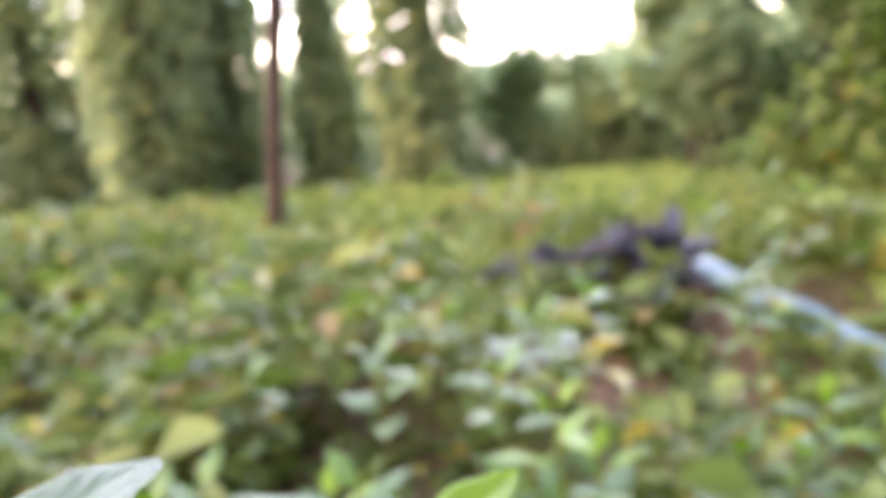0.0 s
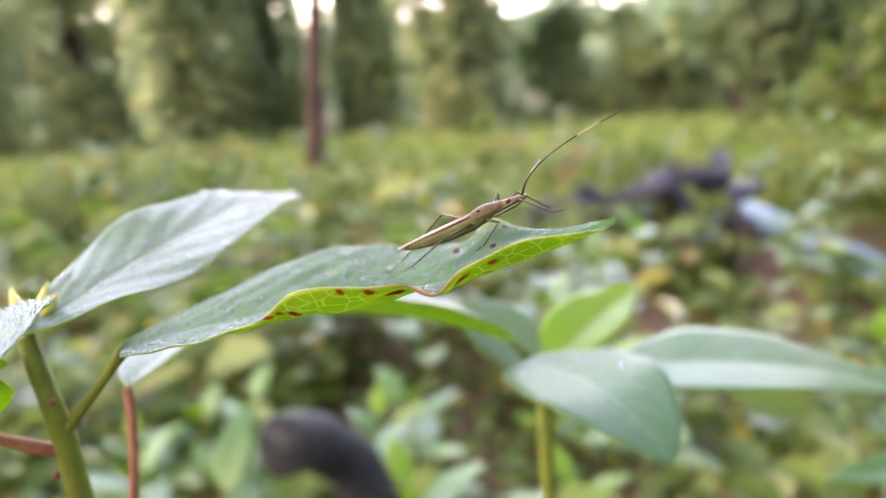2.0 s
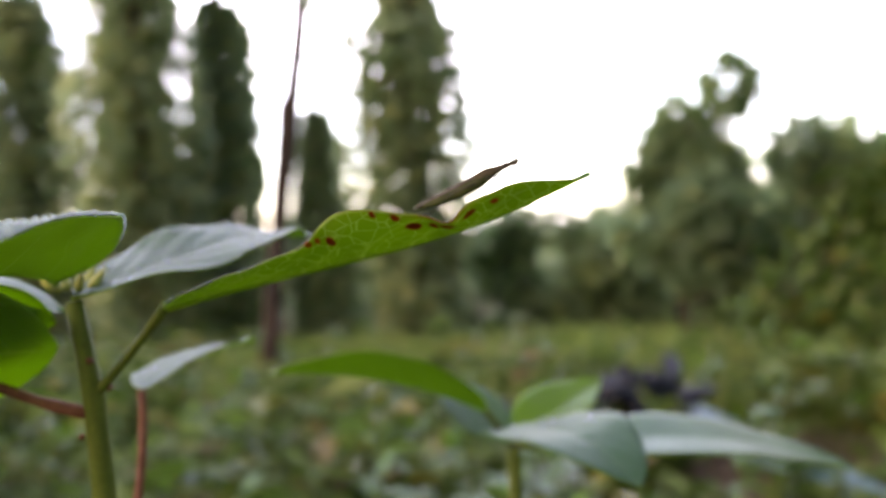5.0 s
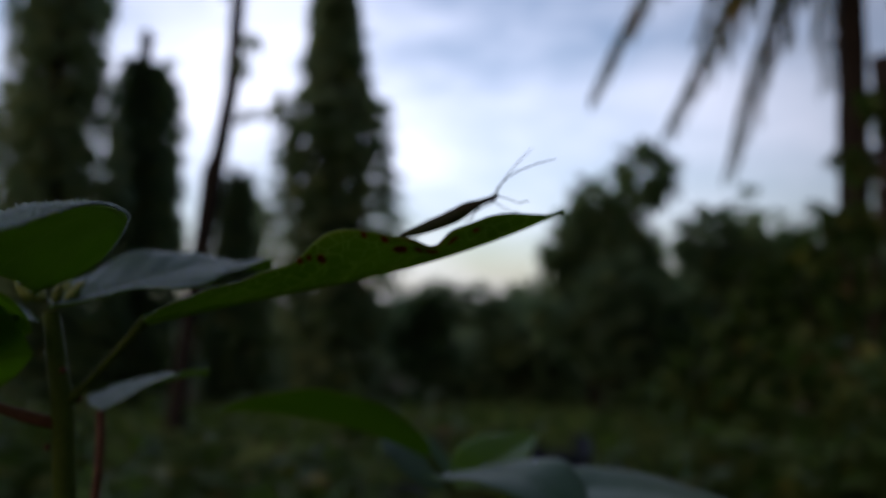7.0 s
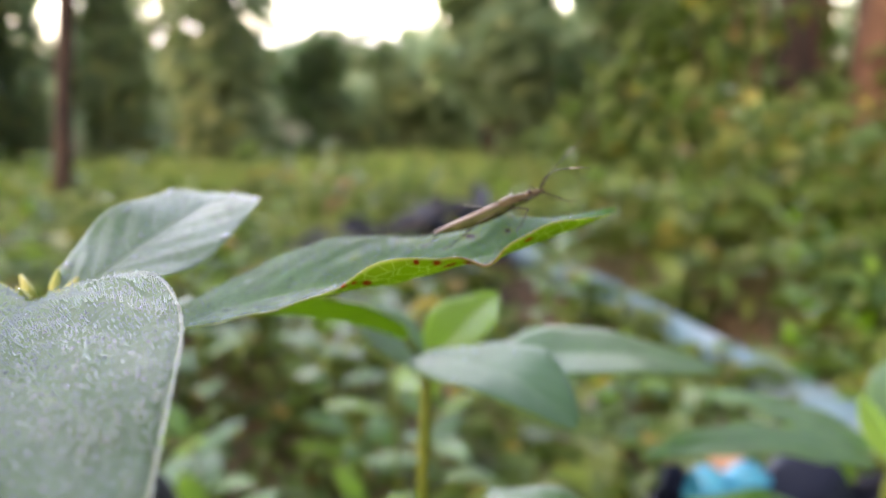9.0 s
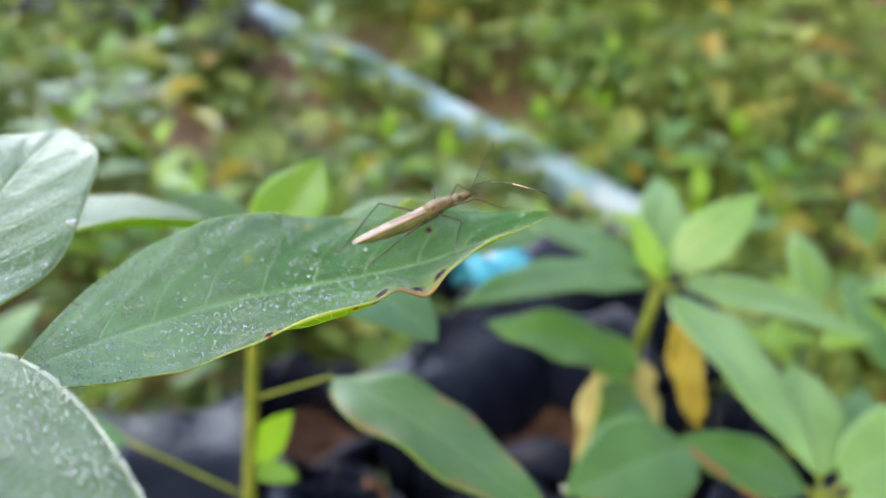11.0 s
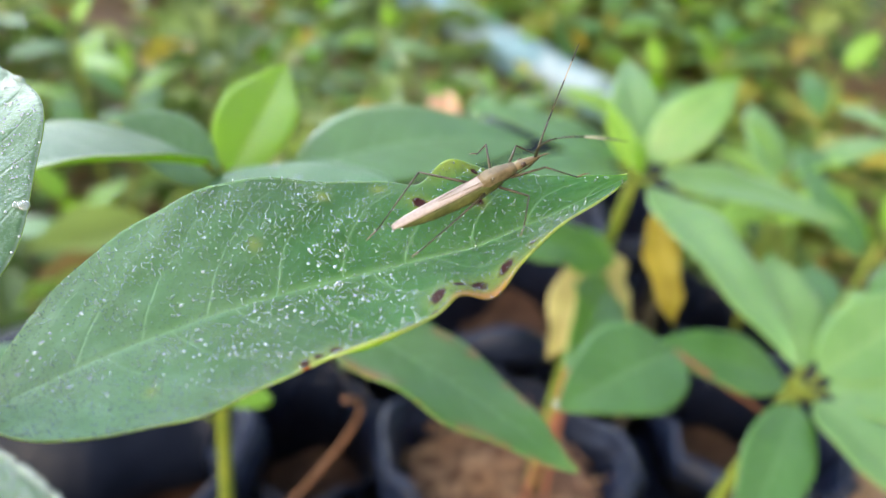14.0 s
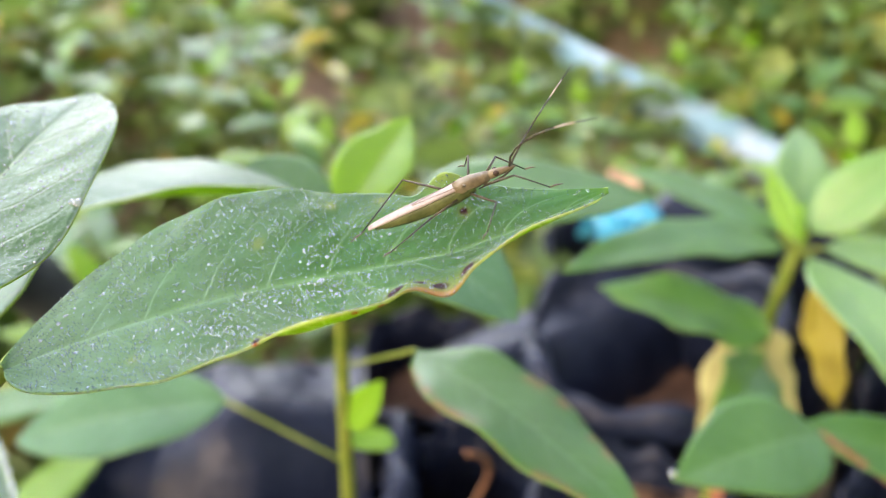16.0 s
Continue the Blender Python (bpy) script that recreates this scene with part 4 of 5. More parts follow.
def build_rear():
    a = Vector((0.0125, 0.1985, 0.5570))
    e = stemmed("seedling", (0.014, 0.232, 0.26), a, "green seedling with smooth pale leaves in a black bag", 0.0030, 0.0016, (0.0, 0.012, 0))
    pale = blade("leaf", a + Vector((-0.004, -0.006, 0.005)), (0.0311, 0.1467, 0.5674), 0.0250, (-0.05, -0.03, 1), e, PALE, "pale green leaf with a few drops", fold=8, droop=0.05, wave=0.008, b=0.7, roll_tip=0.10, seed=11)
    large_drops(pale, 9, 0.00075, 8)
    blade("leaf", a + Vector((0.014, -0.003, 0.0)), (0.0905, 0.1950, 0.5490), 0.0290, (0.0, -0.09, 1), e, SOFT, "long dark green leaf", fold=6, droop=0.07, wave=0.006, seed=12)
    stalk(e, a, a + Vector((0.014, -0.003, 0.0)))
    blade("leaf", a + Vector((0.001, 0.0, 0.001)), (0.0378, 0.2240, 0.5668), 0.0165, (-0.45, -0.75, 0.45), e, YOUNG, "young yellow-green leaf held upright", fold=26, droop=0.03, wave=0.010, b=1.1, seed=13)
    blade("leaf", a + Vector((-0.006, -0.008, 0.010)), (-0.0400, 0.1790, 0.5800), 0.0300, (0.05, 0.25, 1), e, [M_TOP_WET, M_UNDER_SOFT], "arched pale green leaf", fold=24, droop=0.06, wave=0.006, b=0.8, seed=14)
    stalk(e, a, a + Vector((-0.006, -0.008, 0.010)))
    blade("leaf", a + Vector((-0.001, 0.0, 0.001)), (-0.0045, 0.2060, 0.5705), 0.0170, (0.0, -0.3, 1), e, [M_TOP_WET, M_UNDER_SOFT], "short pale green leaf", fold=10, droop=0.04, b=0.8, seed=15)
    ll = a + Vector((0.010, -0.022, -0.022))
    blade("leaf", ll, (0.0478, 0.1200, 0.5305), 0.0225, (0.15, -0.12, 1), e, [M_TOP_BROWNED, M_UNDER_SOFT], "green leaf with eaten brown margin", fold=5, droop=0.05, wave=0.018, seed=16)
    stalk(e, a + Vector((0.001, 0.010, -0.05)), ll, 0.0005)
    blade("leaf", (0.015, 0.215, 0.470), (0.030, 0.236, 0.452), 0.016, (0.1, -0.2, 1), e, YOUNG, "small new leaf", fold=12, seed=17)
    blade("leaf", (0.013, 0.214, 0.480), (0.022, 0.205, 0.502), 0.010, (-0.5, -0.6, 0.4), e, YOUNG, "small new leaf", fold=12, seed=18)
    blade("leaf", (-0.018, 0.243, 0.474), (-0.080, 0.256, 0.466), 0.030, (0.05, -0.25, 1), e, PALE, "pale lower leaf", fold=10, droop=0.05, wave=0.008, b=0.8, seed=19)
    stalk(e, (0.0135, 0.224, 0.455), (-0.018, 0.243, 0.474), 0.0006)
    v, f = tube(bend((0.050, 0.215, 0.455), (0.046, 0.262, 0.340), 0.0, 12, (0.018, 0, 0.01)), 0.0011, 8)
    tagged(link("fallen_twig", v, f, M_TWIG), "curved dry red-brown twig", "twig")


def build_right():
    a = Vector((0.1905, 0.2430, 0.4860))
    e = stemmed("seedling", (0.196, 0.262, 0.26), a, "green seedling with a yellowing leaf in a black bag", 0.0040, 0.0024, (0.0, 0.004, 0))
    rows = [((0.2316, 0.2400, 0.5190), 0.026, (-0.4, -0.5, 0.8), LIGHT, 0.05), ((0.2600, 0.1900, 0.4720), 0.026, (0.1, -0.2, 1), LIGHT, 0.05),
            ((0.0830, 0.2225, 0.5120), 0.027, (0.2, -0.1, 1), SOFT, 0.06), ((0.1680, 0.1450, 0.4790), 0.032, (0.1, -0.15, 1), LIGHT, 0.04),
            ((0.2330, 0.3000, 0.5000), 0.026, (0, -0.3, 1), LIGHT, 0.05), ((0.1500, 0.3050, 0.4920), 0.026, (0.2, -0.3, 1), SOFT, 0.05)]
    for k, (tip, w, up, mats, d) in enumerate(rows):
        b = a + (Vector(tip) - a) * 0.10
        stalk(e, a + Vector((0, 0, -0.004)), b, 0.0009)
        blade("leaf", b, tip, w * 0.84, up, e, mats, "smooth mid-green leaf", fold=10, droop=d, wave=0.010, b=1.0, seed=30 + k)
    blade("leaf", a, (0.1966, 0.2734, 0.5000), 0.010, (-0.7, -0.5, 0.3), e, YOUNG, "bright folded new leaf", fold=35, seed=37)
    blade("leaf", a, (0.1790, 0.2360, 0.5080), 0.009, (0.7, -0.6, 0.3), e, YOUNG, "bright folded new leaf", fold=35, seed=38)
    blade("leaf", (0.1840, 0.2250, 0.4800), (0.1880, 0.2030, 0.4380), 0.013, (-0.6, -0.7, 0.2), e, [M_DEAD_YELLOW, M_DEAD_YELLOW], "yellowed hanging leaf", fold=20, droop=0.05, wave=0.03, seed=39)
    for k, (p, q, w, mats, lab) in enumerate([((0.195, 0.260, 0.430), (0.160, 0.238, 0.400), 0.024, [M_DEAD_PALE, M_DEAD_PALE], "dry pale curled leaf"), ((0.190, 0.255, 0.440), (0.205, 0.235, 0.395), 0.020, [M_DEAD_PALE, M_DEAD_PALE], "dry pale curled leaf"),
                                               ((0.175, 0.230, 0.455), (0.120, 0.262, 0.470), 0.024, SOFT, "shaded green leaf"), ((0.180, 0.235, 0.440), (0.130, 0.200, 0.445), 0.024, SOFT, "shaded green leaf")]):
        blade("leaf", p, q, w, (0.1, -0.5, 0.9), e, mats, lab, fold=15, droop=0.06, wave=0.03, seed=40 + k)
        stalk(e, (0.1925, 0.253, p[2] - 0.01), p, 0.0007)
    for k, (dx, dy) in enumerate(((-0.008, -0.004), (0.007, -0.008))):
        v, f = tube(bend((0.194 + dx, 0.262 + dy, 0.24), (0.1915 + dx * 0.3, 0.250, 0.440), 0.0, 9, (0.004 * (1 - 2 * k), 0, 0)), 0.0016, 8)
        link("side_shoot", v, f, M_STEM_RED, e, "thin reddish shoot")
    # the nearer seedling beside it
    a = Vector((0.1838, 0.1464, 0.4600))
    e = stemmed("seedling", (0.192, 0.160, 0.26), a, "green seedling with broad light leaves in a black bag", 0.0036, 0.0022, (0.0, 0.006, 0))
    for k, (tip, w, up, mats) in enumerate([((0.2540, 0.1470, 0.4700), 0.033, (-0.1, -0.25, 1), LIGHT), ((0.1740, 0.0920, 0.4600), 0.032, (0.15, -0.1, 1), LIGHT), ((0.1150, 0.1130, 0.4560), 0.024, (0.1, -0.15, 1), SOFT),
                                            ((0.1390, 0.1770, 0.4720), 0.026, (0.1, -0.3, 1), SOFT), ((0.2200, 0.1950, 0.4700), 0.028, (0, -0.3, 1), LIGHT), ((0.2350, 0.1050, 0.4600), 0.030, (0, -0.2, 1), LIGHT)]):
        b = a + (Vector(tip) - a) * 0.12
        stalk(e, a + Vector((0, 0, -0.004)), b, 0.0009)
        blade("leaf", b, tip, w * 0.9, up, e, mats, "broad light green leaf", fold=10, droop=0.05, wave=0.009, b=1.0, seed=50 + k)
    leaf = blade("leaf", (0.1343, 0.1640, 0.4830), (0.0840, 0.1600, 0.4880), 0.030, (0.1, -0.25, 1), e, SOFT, "green leaf with a bead of water at its tip", fold=10, droop=0.05, wave=0.01, seed=57)
    stalk(e, a + Vector((0, 0.002, -0.02)), (0.1343, 0.1640, 0.4830), 0.0008, M_STEM_RED)
    v, f = dome(Vector((0.0846, 0.1612, 0.4888)), (-0.3, -0.7, 0.5), 0.0011, 1.0)
    link("water_drop", v, f, M_DEW, leaf)


def seedling_at(x, y, z0, h, seed, yaw, tone):
    """A smaller seedling of the same kind, further off."""
    rnd = random.Random(seed)
    at, top = Vector((x, y, z0)), Vector((x + rnd.uniform(-0.02, 0.02), y + rnd.uniform(-0.02, 0.02), z0 + h))
    e = stemmed("seedling", at, top, "young green plant with a whorl of smooth leaves", 0.0030, 0.0016)
    n = rnd.randint(6, 9)
    for k in range(n):
        a = yaw + k * 2.4 + rnd.uniform(-0.3, 0.3)
        lev = top - Vector((0, 0, h * 0.5 * (k / n) ** 1.4))
        L = rnd.uniform(0.055, 0.085)
        d = Vector((math.cos(a), math.sin(a), rnd.uniform(-0.1, 0.45) if k > 1 else 0.9)).normalized()
        b = lev + d * 0.008
        mats = YOUNG if (k < 2 and tone > 0.15) or rnd.random() < tone else (LIGHT if rnd.random() < 0.4 else SOFT)
        stalk(e, lev - Vector((0, 0, 0.003)), b, 0.0008)
        blade("leaf", b, b + d * L * (0.6 if k < 2 else 1), L * (0.30 if k < 2 else 0.42), Vector((-0.3 * d.x, -0.3 * d.y, 1)), e, mats, "", fold=10, droop=0.06, wave=0.008, nu=12, nv=4, seed=seed * 10 + k)
    return e


build_rear()
build_right()
for k, (x, y, z0, h, yaw, tone) in enumerate([(0.362, 0.232, 0.22, 0.18, 0.3, 0.2), (0.505, 0.500, 0.10, 0.24, 1.2, 0.5), (0.470, 0.330, 0.16, 0.20, 2.5, 0.3),
                                              (0.640, 0.420, 0.06, 0.30, 0.1, 0.4), (-0.160, 0.380, 0.10, 0.31, 1.5, 0.1), (-0.09, 0.62, 0.0, 0.27, 1.9, 0.4), (0.10, 0.85, 0.0, 0.3, 0.2, 0.5)]):
    seedling_at(x, y, z0, h, 70 + k, yaw, tone)


# smaller volunteers of the same kind between the bags and the pipe
def volunteers():
    rnd = random.Random(77)
    first = [seedling_at(-0.30, 0.75, 0.0, 0.20, 301, 0.4, 0.1), seedling_at(0.12, 0.86, 0.0, 0.24, 302, 1.4, 0.08), seedling_at(0.42, 0.98, 0.0, 0.16, 303, 2.2, 0.2), seedling_at(-0.12, 1.15, 0.0, 0.27, 304, 0.9, 0.1), seedling_at(1.05, 0.80, 0.0, 0.22, 305, 0.1, 0.2)]
    count = 0
    while count < 90:
        y = 0.62 + 2.1 * rnd.random() ** 1.2
        x = rnd.uniform(-1, 1) * (0.35 + 0.62 * y) + 0.14 * y
        pipe_x = 0.90 - 0.265 * (y - 0.72) / 1.64
        if -0.30 < x - pipe_x < 0.07 and rnd.random() < 0.85:
            continue
        if x < 0.62 and x > -0.1 and 1.6 < y < 2.5:
            continue
        count += 1
        copy_thing(first[rnd.randrange(5)], pose(x, y, ground_height(x, y) - rnd.uniform(0, 0.06), rnd.uniform(-8, 8), rnd.uniform(-8, 8), rnd.uniform(0, 360)))
    # a looser stand of them up the bank
    for k in range(84):
        y = 0.9 + 2.6 * rnd.random()
        x = y * rnd.uniform(0.50, 1.12) + 0.25
        if abs(x - 0.26 - 0.66 * y) < 0.16 and y > 1.9:
            x += 0.36
        copy_thing(first[rnd.randrange(5)], pose(x, y, ground_height(x, y) - rnd.uniform(0, 0.05), rnd.uniform(-14, 14), rnd.uniform(-14, 14), rnd.uniform(0, 360)))


volunteers()


# ---------------------------------------------------------------- bags, pipes and litter
def grow_bag(x, y, r, h, seed, lean=0.0, fill=0.70):
    """A black plastic grow bag: a crumpled sleeve with a rolled rim, soil inside."""
    rnd = random.Random(seed)
    e = thing("grow_bag", (x, y, 0), "crumpled black plastic grow bag filled with soil", "plant bag", "grow bags")
    e.rotation_euler = (0, 0, 0)
    ph = [rnd.uniform(0, 6.28) for _ in range(6)]
    sides = 72
    rows = [(0.02 * k, 1.0 + 0.03 * math.sin(0.2 * k)) for k in range(0, 46, 3)]
    rows += [(0.93, 1.01), (0.97, 1.03), (1.0, 1.06), (0.985, 1.11), (0.95, 1.13), (0.88, 1.12), (0.92, 1.08), (0.95, 1.03), (0.93, 0.98), (0.86, 0.94), (0.76, 0.93), (0.62, 0.95)]
    verts, faces = [], []
    for i, (t, w) in enumerate(rows):
        for k in range(sides):
            a = 2 * math.pi * k / sides
            p = Vector((math.cos(a) * 1.6 + seed, math.sin(a) * 1.6, t * 2.2))
            crease = 1.3 * abs(noise.noise(p * 1.3)) + 0.12 * abs(noise.noise(p * 3.6))
            c = 1 + 0.12 * noise.noise(p) - 0.16 * crease + 0.07
            flop = noise.noise(Vector((math.cos(a) * 1.1, math.sin(a) * 1.1, seed * 1.7)))
            ww = w + (0.35 * flop * max(0.0, w - 1.04) / 0.2 if i > 17 else 0.0)
            z = h * t + h * max(0.0, t - 0.3) * (0.16 * flop + 0.10 * noise.noise(p * 2.0))
            verts.append((x + lean * t * h + r * ww * c * math.cos(a), y + r * ww * c * math.sin(a), max(z, 0.001 * (k % 2) + 0.0005)))
    for i in range(len(rows) - 1):
        for k in range(sides):
            j = (k + 1) % sides
            faces.append((i * sides + k, i * sides + j, (i + 1) * sides + j, (i + 1) * sides + k))
    faces.append(tuple(range(sides - 1, -1, -1)))
    link("sleeve", verts, faces, M_PLASTIC, e)
    verts, faces = [(x + lean * h * 0.86, y, h * (fill + 0.02))], []
    for i in range(1, 6):
        for k in range(24):
            a = 2 * math.pi * k / 24
            q = r * 0.90 * i / 5
            verts.append((x + lean * h * 0.86 + q * math.cos(a), y + q * math.sin(a), h * fill + 0.006 * math.sin(4 * a + i + ph[5]) - 0.004 * i / 5))
    for k in range(24):
        faces.append((0, 1 + k, 1 + (k + 1) % 24))
    for i in range(4):
        for k in range(24):
            j = (k + 1) % 24
            p, q = 1 + i * 24, 1 + (i + 1) * 24
            faces.append((p + k, q + k, q + j, p + j))
    soil = link("soil", verts, faces, M_SOIL, e, "dark reddish potting soil")
    if fill > 0.8:
        bits = []
        for k in range(130):
            a, q, b = rnd.uniform(0, 6.28), r * 0.86 * math.sqrt(rnd.random()), rnd.uniform(0, 6.28)
            o = Vector((x + q * math.cos(a), y + q * math.sin(a), h * fill + 0.004 + 0.008 * rnd.random()))
            d = Vector((math.cos(b), math.sin(b), rnd.uniform(-0.15, 0.25))) * rnd.uniform(0.006, 0.020)
            bits.append(tube([o - d, o + Vector((0, 0, 0.001)), o + d], [0.0006, 0.0009, 0.0005], 5))
        v, f = joined(bits)
        tagged(link("straw", v, f, M_STRAW, soil, "brown straw and root bits"), kind="stuff")


for k, (x, y, r, h, lean) in enumerate([(-0.050, 0.115, 0.052, 0.29, 0.0), (0.016, 0.235, 0.056, 0.30, 0.0), (0.188, 0.275, 0.064, 0.28, 0.0), (0.205, 0.158, 0.046, 0.27, 0.0), (-0.020, 0.410, 0.088, 0.27, 0.0), (0.262, 0.425, 0.080, 0.29, 0.03),
                                        (0.105, 0.370, 0.048, 0.25, 0.0), (0.362, 0.235, 0.060, 0.26, 0.0), (0.420, 0.480, 0.072, 0.27, 0.0), (0.330, 0.570, 0.058, 0.255, 0.0), (0.470, 0.340, 0.050, 0.22, 0.0), (0.150, 0.560, 0.062, 0.19, 0.0), (-0.150, 0.270, 0.06, 0.26, 0.0), (0.095, 0.120, 0.045, 0.25, 0.0)]):
    grow_bag(x, y, r, h, 200 + k, lean, 0.88 if k == 2 else 0.70)

def slack_flap(corner, along, across, waves, seed, drop, label):
    """A loose fold of black plastic lying over the bags: creased along its run, its free edge hanging."""
    c, a, b = Vector(corner), Vector(along), Vector(across)

    def fn(u, v):
        t = (v + 1) / 2
        p = c + a * u + b * t
        q = Vector((u * 2.2 + seed, t * 0.7, seed * 0.3))
        fold = 0.016 * math.sin(waves * u + 2.2 * t + seed) + 0.020 * noise.noise(q) + 0.006 * abs(noise.noise(q * 3.1))
        hang = drop * max(0.0, 0.45 - t) ** 2 * 4 + drop * 0.6 * max(0.0, t - 0.75) ** 2 * 8
        return (p.x + 0.012 * noise.noise(q * 1.7), p.y + 0.010 * math.sin(5 * u + seed), p.z + fold - hang)
    v, f, sl, uv = sheet(fn, 40, 22, 0.0006)
    tagged(link("plastic_sheet", v, f, [M_PLASTIC, M_PLASTIC], None, "", sl, True, uv), label, "plastic sheet", "slack plastic on the bags")


slack_flap((-0.135, 0.405, 0.262), (0.190, -0.030, 0.030), (0.030, 0.135, -0.010), 7.0, 3.0, 0.10, "slack fold of thin black plastic over a grow bag")
slack_flap((0.165, 0.395, 0.268), (0.255, 0.105, 0.020), (-0.040, 0.085, 0.004), 5.0, 8.0, 0.11, "slack fold of thin black plastic over a grow bag")

# the weathered blue pipe on the ground
pp = [Vector((0.90, 0.72, 0.046)), Vector((0.8505, 0.9773, 0.046)), Vector((0.79, 1.38, 0.046)), Vector((0.725, 1.80, 0.050)), Vector((0.66, 2.20, 0.048)), Vector((0.6356, 2.36, 0.048))]
pipe = thing("pipe", (0.75, 1.6, 0.0), "weathered pale blue plastic pipe lying on the ground", "pipe")
v, f = tube([pp[0].lerp(pp[1], 0.5 * i) for i in range(2)] + pp[1:], 0.036, 28)
link("tube", v, f, M_PIPE, pipe)
for q, d in ((pp[1].lerp(pp[2], 0.25), pp[2] - pp[1]), (pp[3], pp[4] - pp[3])):
    d = d.normalized()
    v, f = tube([q - d * 0.05, q - d * 0.045, q + d * 0.045, q + d * 0.05], [0.037, 0.040, 0.040, 0.037], 28)
    link("collar", v, f, M_PIPE, pipe)

# black pipe stub that stands out of the weeds
stub = thing("black_pipe", (-0.13, 0.57, 0.0), "bent black plastic pipe end standing in the weeds", "pipe")
path = [Vector(p) for p in ((-0.102, 0.595, 0.0), (-0.108, 0.597, 0.20), (-0.115, 0.595, 0.275), (-0.128, 0.583, 0.320), (-0.147, 0.561, 0.350), (-0.164, 0.533, 0.362))]
v, f = tube(path, 0.0215, 24, False)
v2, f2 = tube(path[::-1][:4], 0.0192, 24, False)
n0 = len(v)
ring = [(5 * 24 + k, 5 * 24 + (k + 1) % 24, n0 + (k + 1) % 24, n0 + k) for k in range(24)]
vj, fj = joined([(v, f), (v2, f2)])
link("pipe_wall", vj, fj + ring, [M_PIPE_BLACK, M_BORE_SHADE], stub, "", [0] * len(f) + [1] * len(f2) + [0] * len(ring))

# cyan scrap on the bags and a dead leaf next to it
v, f, sl, uv = sheet(lambda s, q: (0.286 + 0.060 * s, 0.545 + 0.022 * q, 0.288 + 0.020 * math.cos(2.2 * q) + 0.006 * math.sin(11 * s + 3 * q)), 22, 12, 0.001)
tagged(link("plastic_scrap", v, f, [M_CYAN, M_CYAN], None, "", sl, True, uv), "creased bright cyan plastic scrap", "plastic scrap")
tagged(blade("dead_leaf", (0.345, 0.610, 0.262), (0.385, 0.650, 0.285), 0.030, (-0.4, -0.6, 0.7), None, [M_DEAD_ORANGE, M_DEAD_ORANGE], fold=22, droop=0.1, wave=0.05, seed=91), "curled dry orange-brown leaf", "dead leaf")


def crumpled(x, y, z, sx, sy, sz, seed, turn):
    """One slack, collapsed empty bag in the heap: a creased, flattened sack."""
    bm = bmesh.new()
    bmesh.ops.create_icosphere(bm, subdivisions=4, radius=1.0)
    ca, sa = math.cos(turn), math.sin(turn)
    for q in bm.verts:
        p = q.co.copy()
        k = 1 + 0.45 * noise.noise(p * 1.3 + Vector((seed, 0, 0))) + 0.42 * abs(noise.noise(p * 3.1 + Vector((0, seed, 0)))) - 0.18 * abs(noise.noise(p * 6.3 + Vector((0, 0, seed))))
        a = Vector((math.copysign(abs(p.x) ** 0.7, p.x) * sx, math.copysign(abs(p.y) ** 0.7, p.y) * sy, math.copysign(abs(p.z) ** 0.8, p.z) * sz)) * k
        q.co = Vector((x + a.x * ca - a.y * sa, y + a.x * sa + a.y * ca, max(0.003, z + a.z + 0.25 * a.x * math.sin(seed))))
    me = bpy.data.meshes.new("plastic_bag")
    bm.to_mesh(me)
    bm.free()
    me.materials.append(M_PLASTIC_DUSTY)
    ob = new("plastic_bag", me)
    tagged(ob, "crumpled black plastic bag in a heap among weeds", "plastic bag", "heap of black bags")


rnd = random.Random(44)
for k in range(44):
    t = 1 - 0.98 * rnd.random() ** 1.05
    s = 0.45 + 0.40 * t
    crumpled(0.02 + 0.53 * t + rnd.uniform(-0.04, 0.04), 2.30 - 0.22 * t + rnd.uniform(-0.12, 0.10), 0.07 + rnd.uniform(0, 0.19) * (0.35 + 0.65 * t), s * rnd.uniform(0.020, 0.085), s * rnd.uniform(0.012, 0.034), s * rnd.uniform(0.010, 0.036), k * 3.7, rnd.uniform(-1.5, 1.5))
for k in range(3):
    crumpled(0.33 + 0.07 * k, 2.02 - 0.02 * k, 0.05, 0.05, 0.03, 0.025, 80 + k, k * 1.1)


# ---------------------------------------------------------------- weeds, grass
def leaf_cards(places):
    """Many small folded leaves: (base, direction, up, length, width). Six corners each, bent along the midrib."""
    n = len(places)
    V = np.empty((n * 6, 3))
    faces = []
    for i, (b, d, u, L, w) in enumerate(places):
        b, d = Vector(b), Vector(d).normalized()
        s = d.cross(Vector(u))
        s = s.normalized() if s.length > 1e-4 else Vector((1, 0, 0))
        z = s.cross(d)
        m = b + d * (L * 0.45)
        lift = z * (w * 0.22)
        o = i * 6
        V[o] = b
        V[o + 1] = m + s * (w * 0.5) + lift
        V[o + 2] = b + d * (L * 0.78) + s * (w * 0.33) + lift * 0.4 - z * (L * 0.05)
        V[o + 3] = b + d * L - z * (L * 0.14)
        V[o + 4] = b + d * (L * 0.78) - s * (w * 0.33) + lift * 0.4 - z * (L * 0.05)
        V[o + 5] = m - s * (w * 0.5) + lift
        faces += [(o, o + 1, o + 2, o + 3), (o, o + 3, o + 4, o + 5)]
    return V, faces


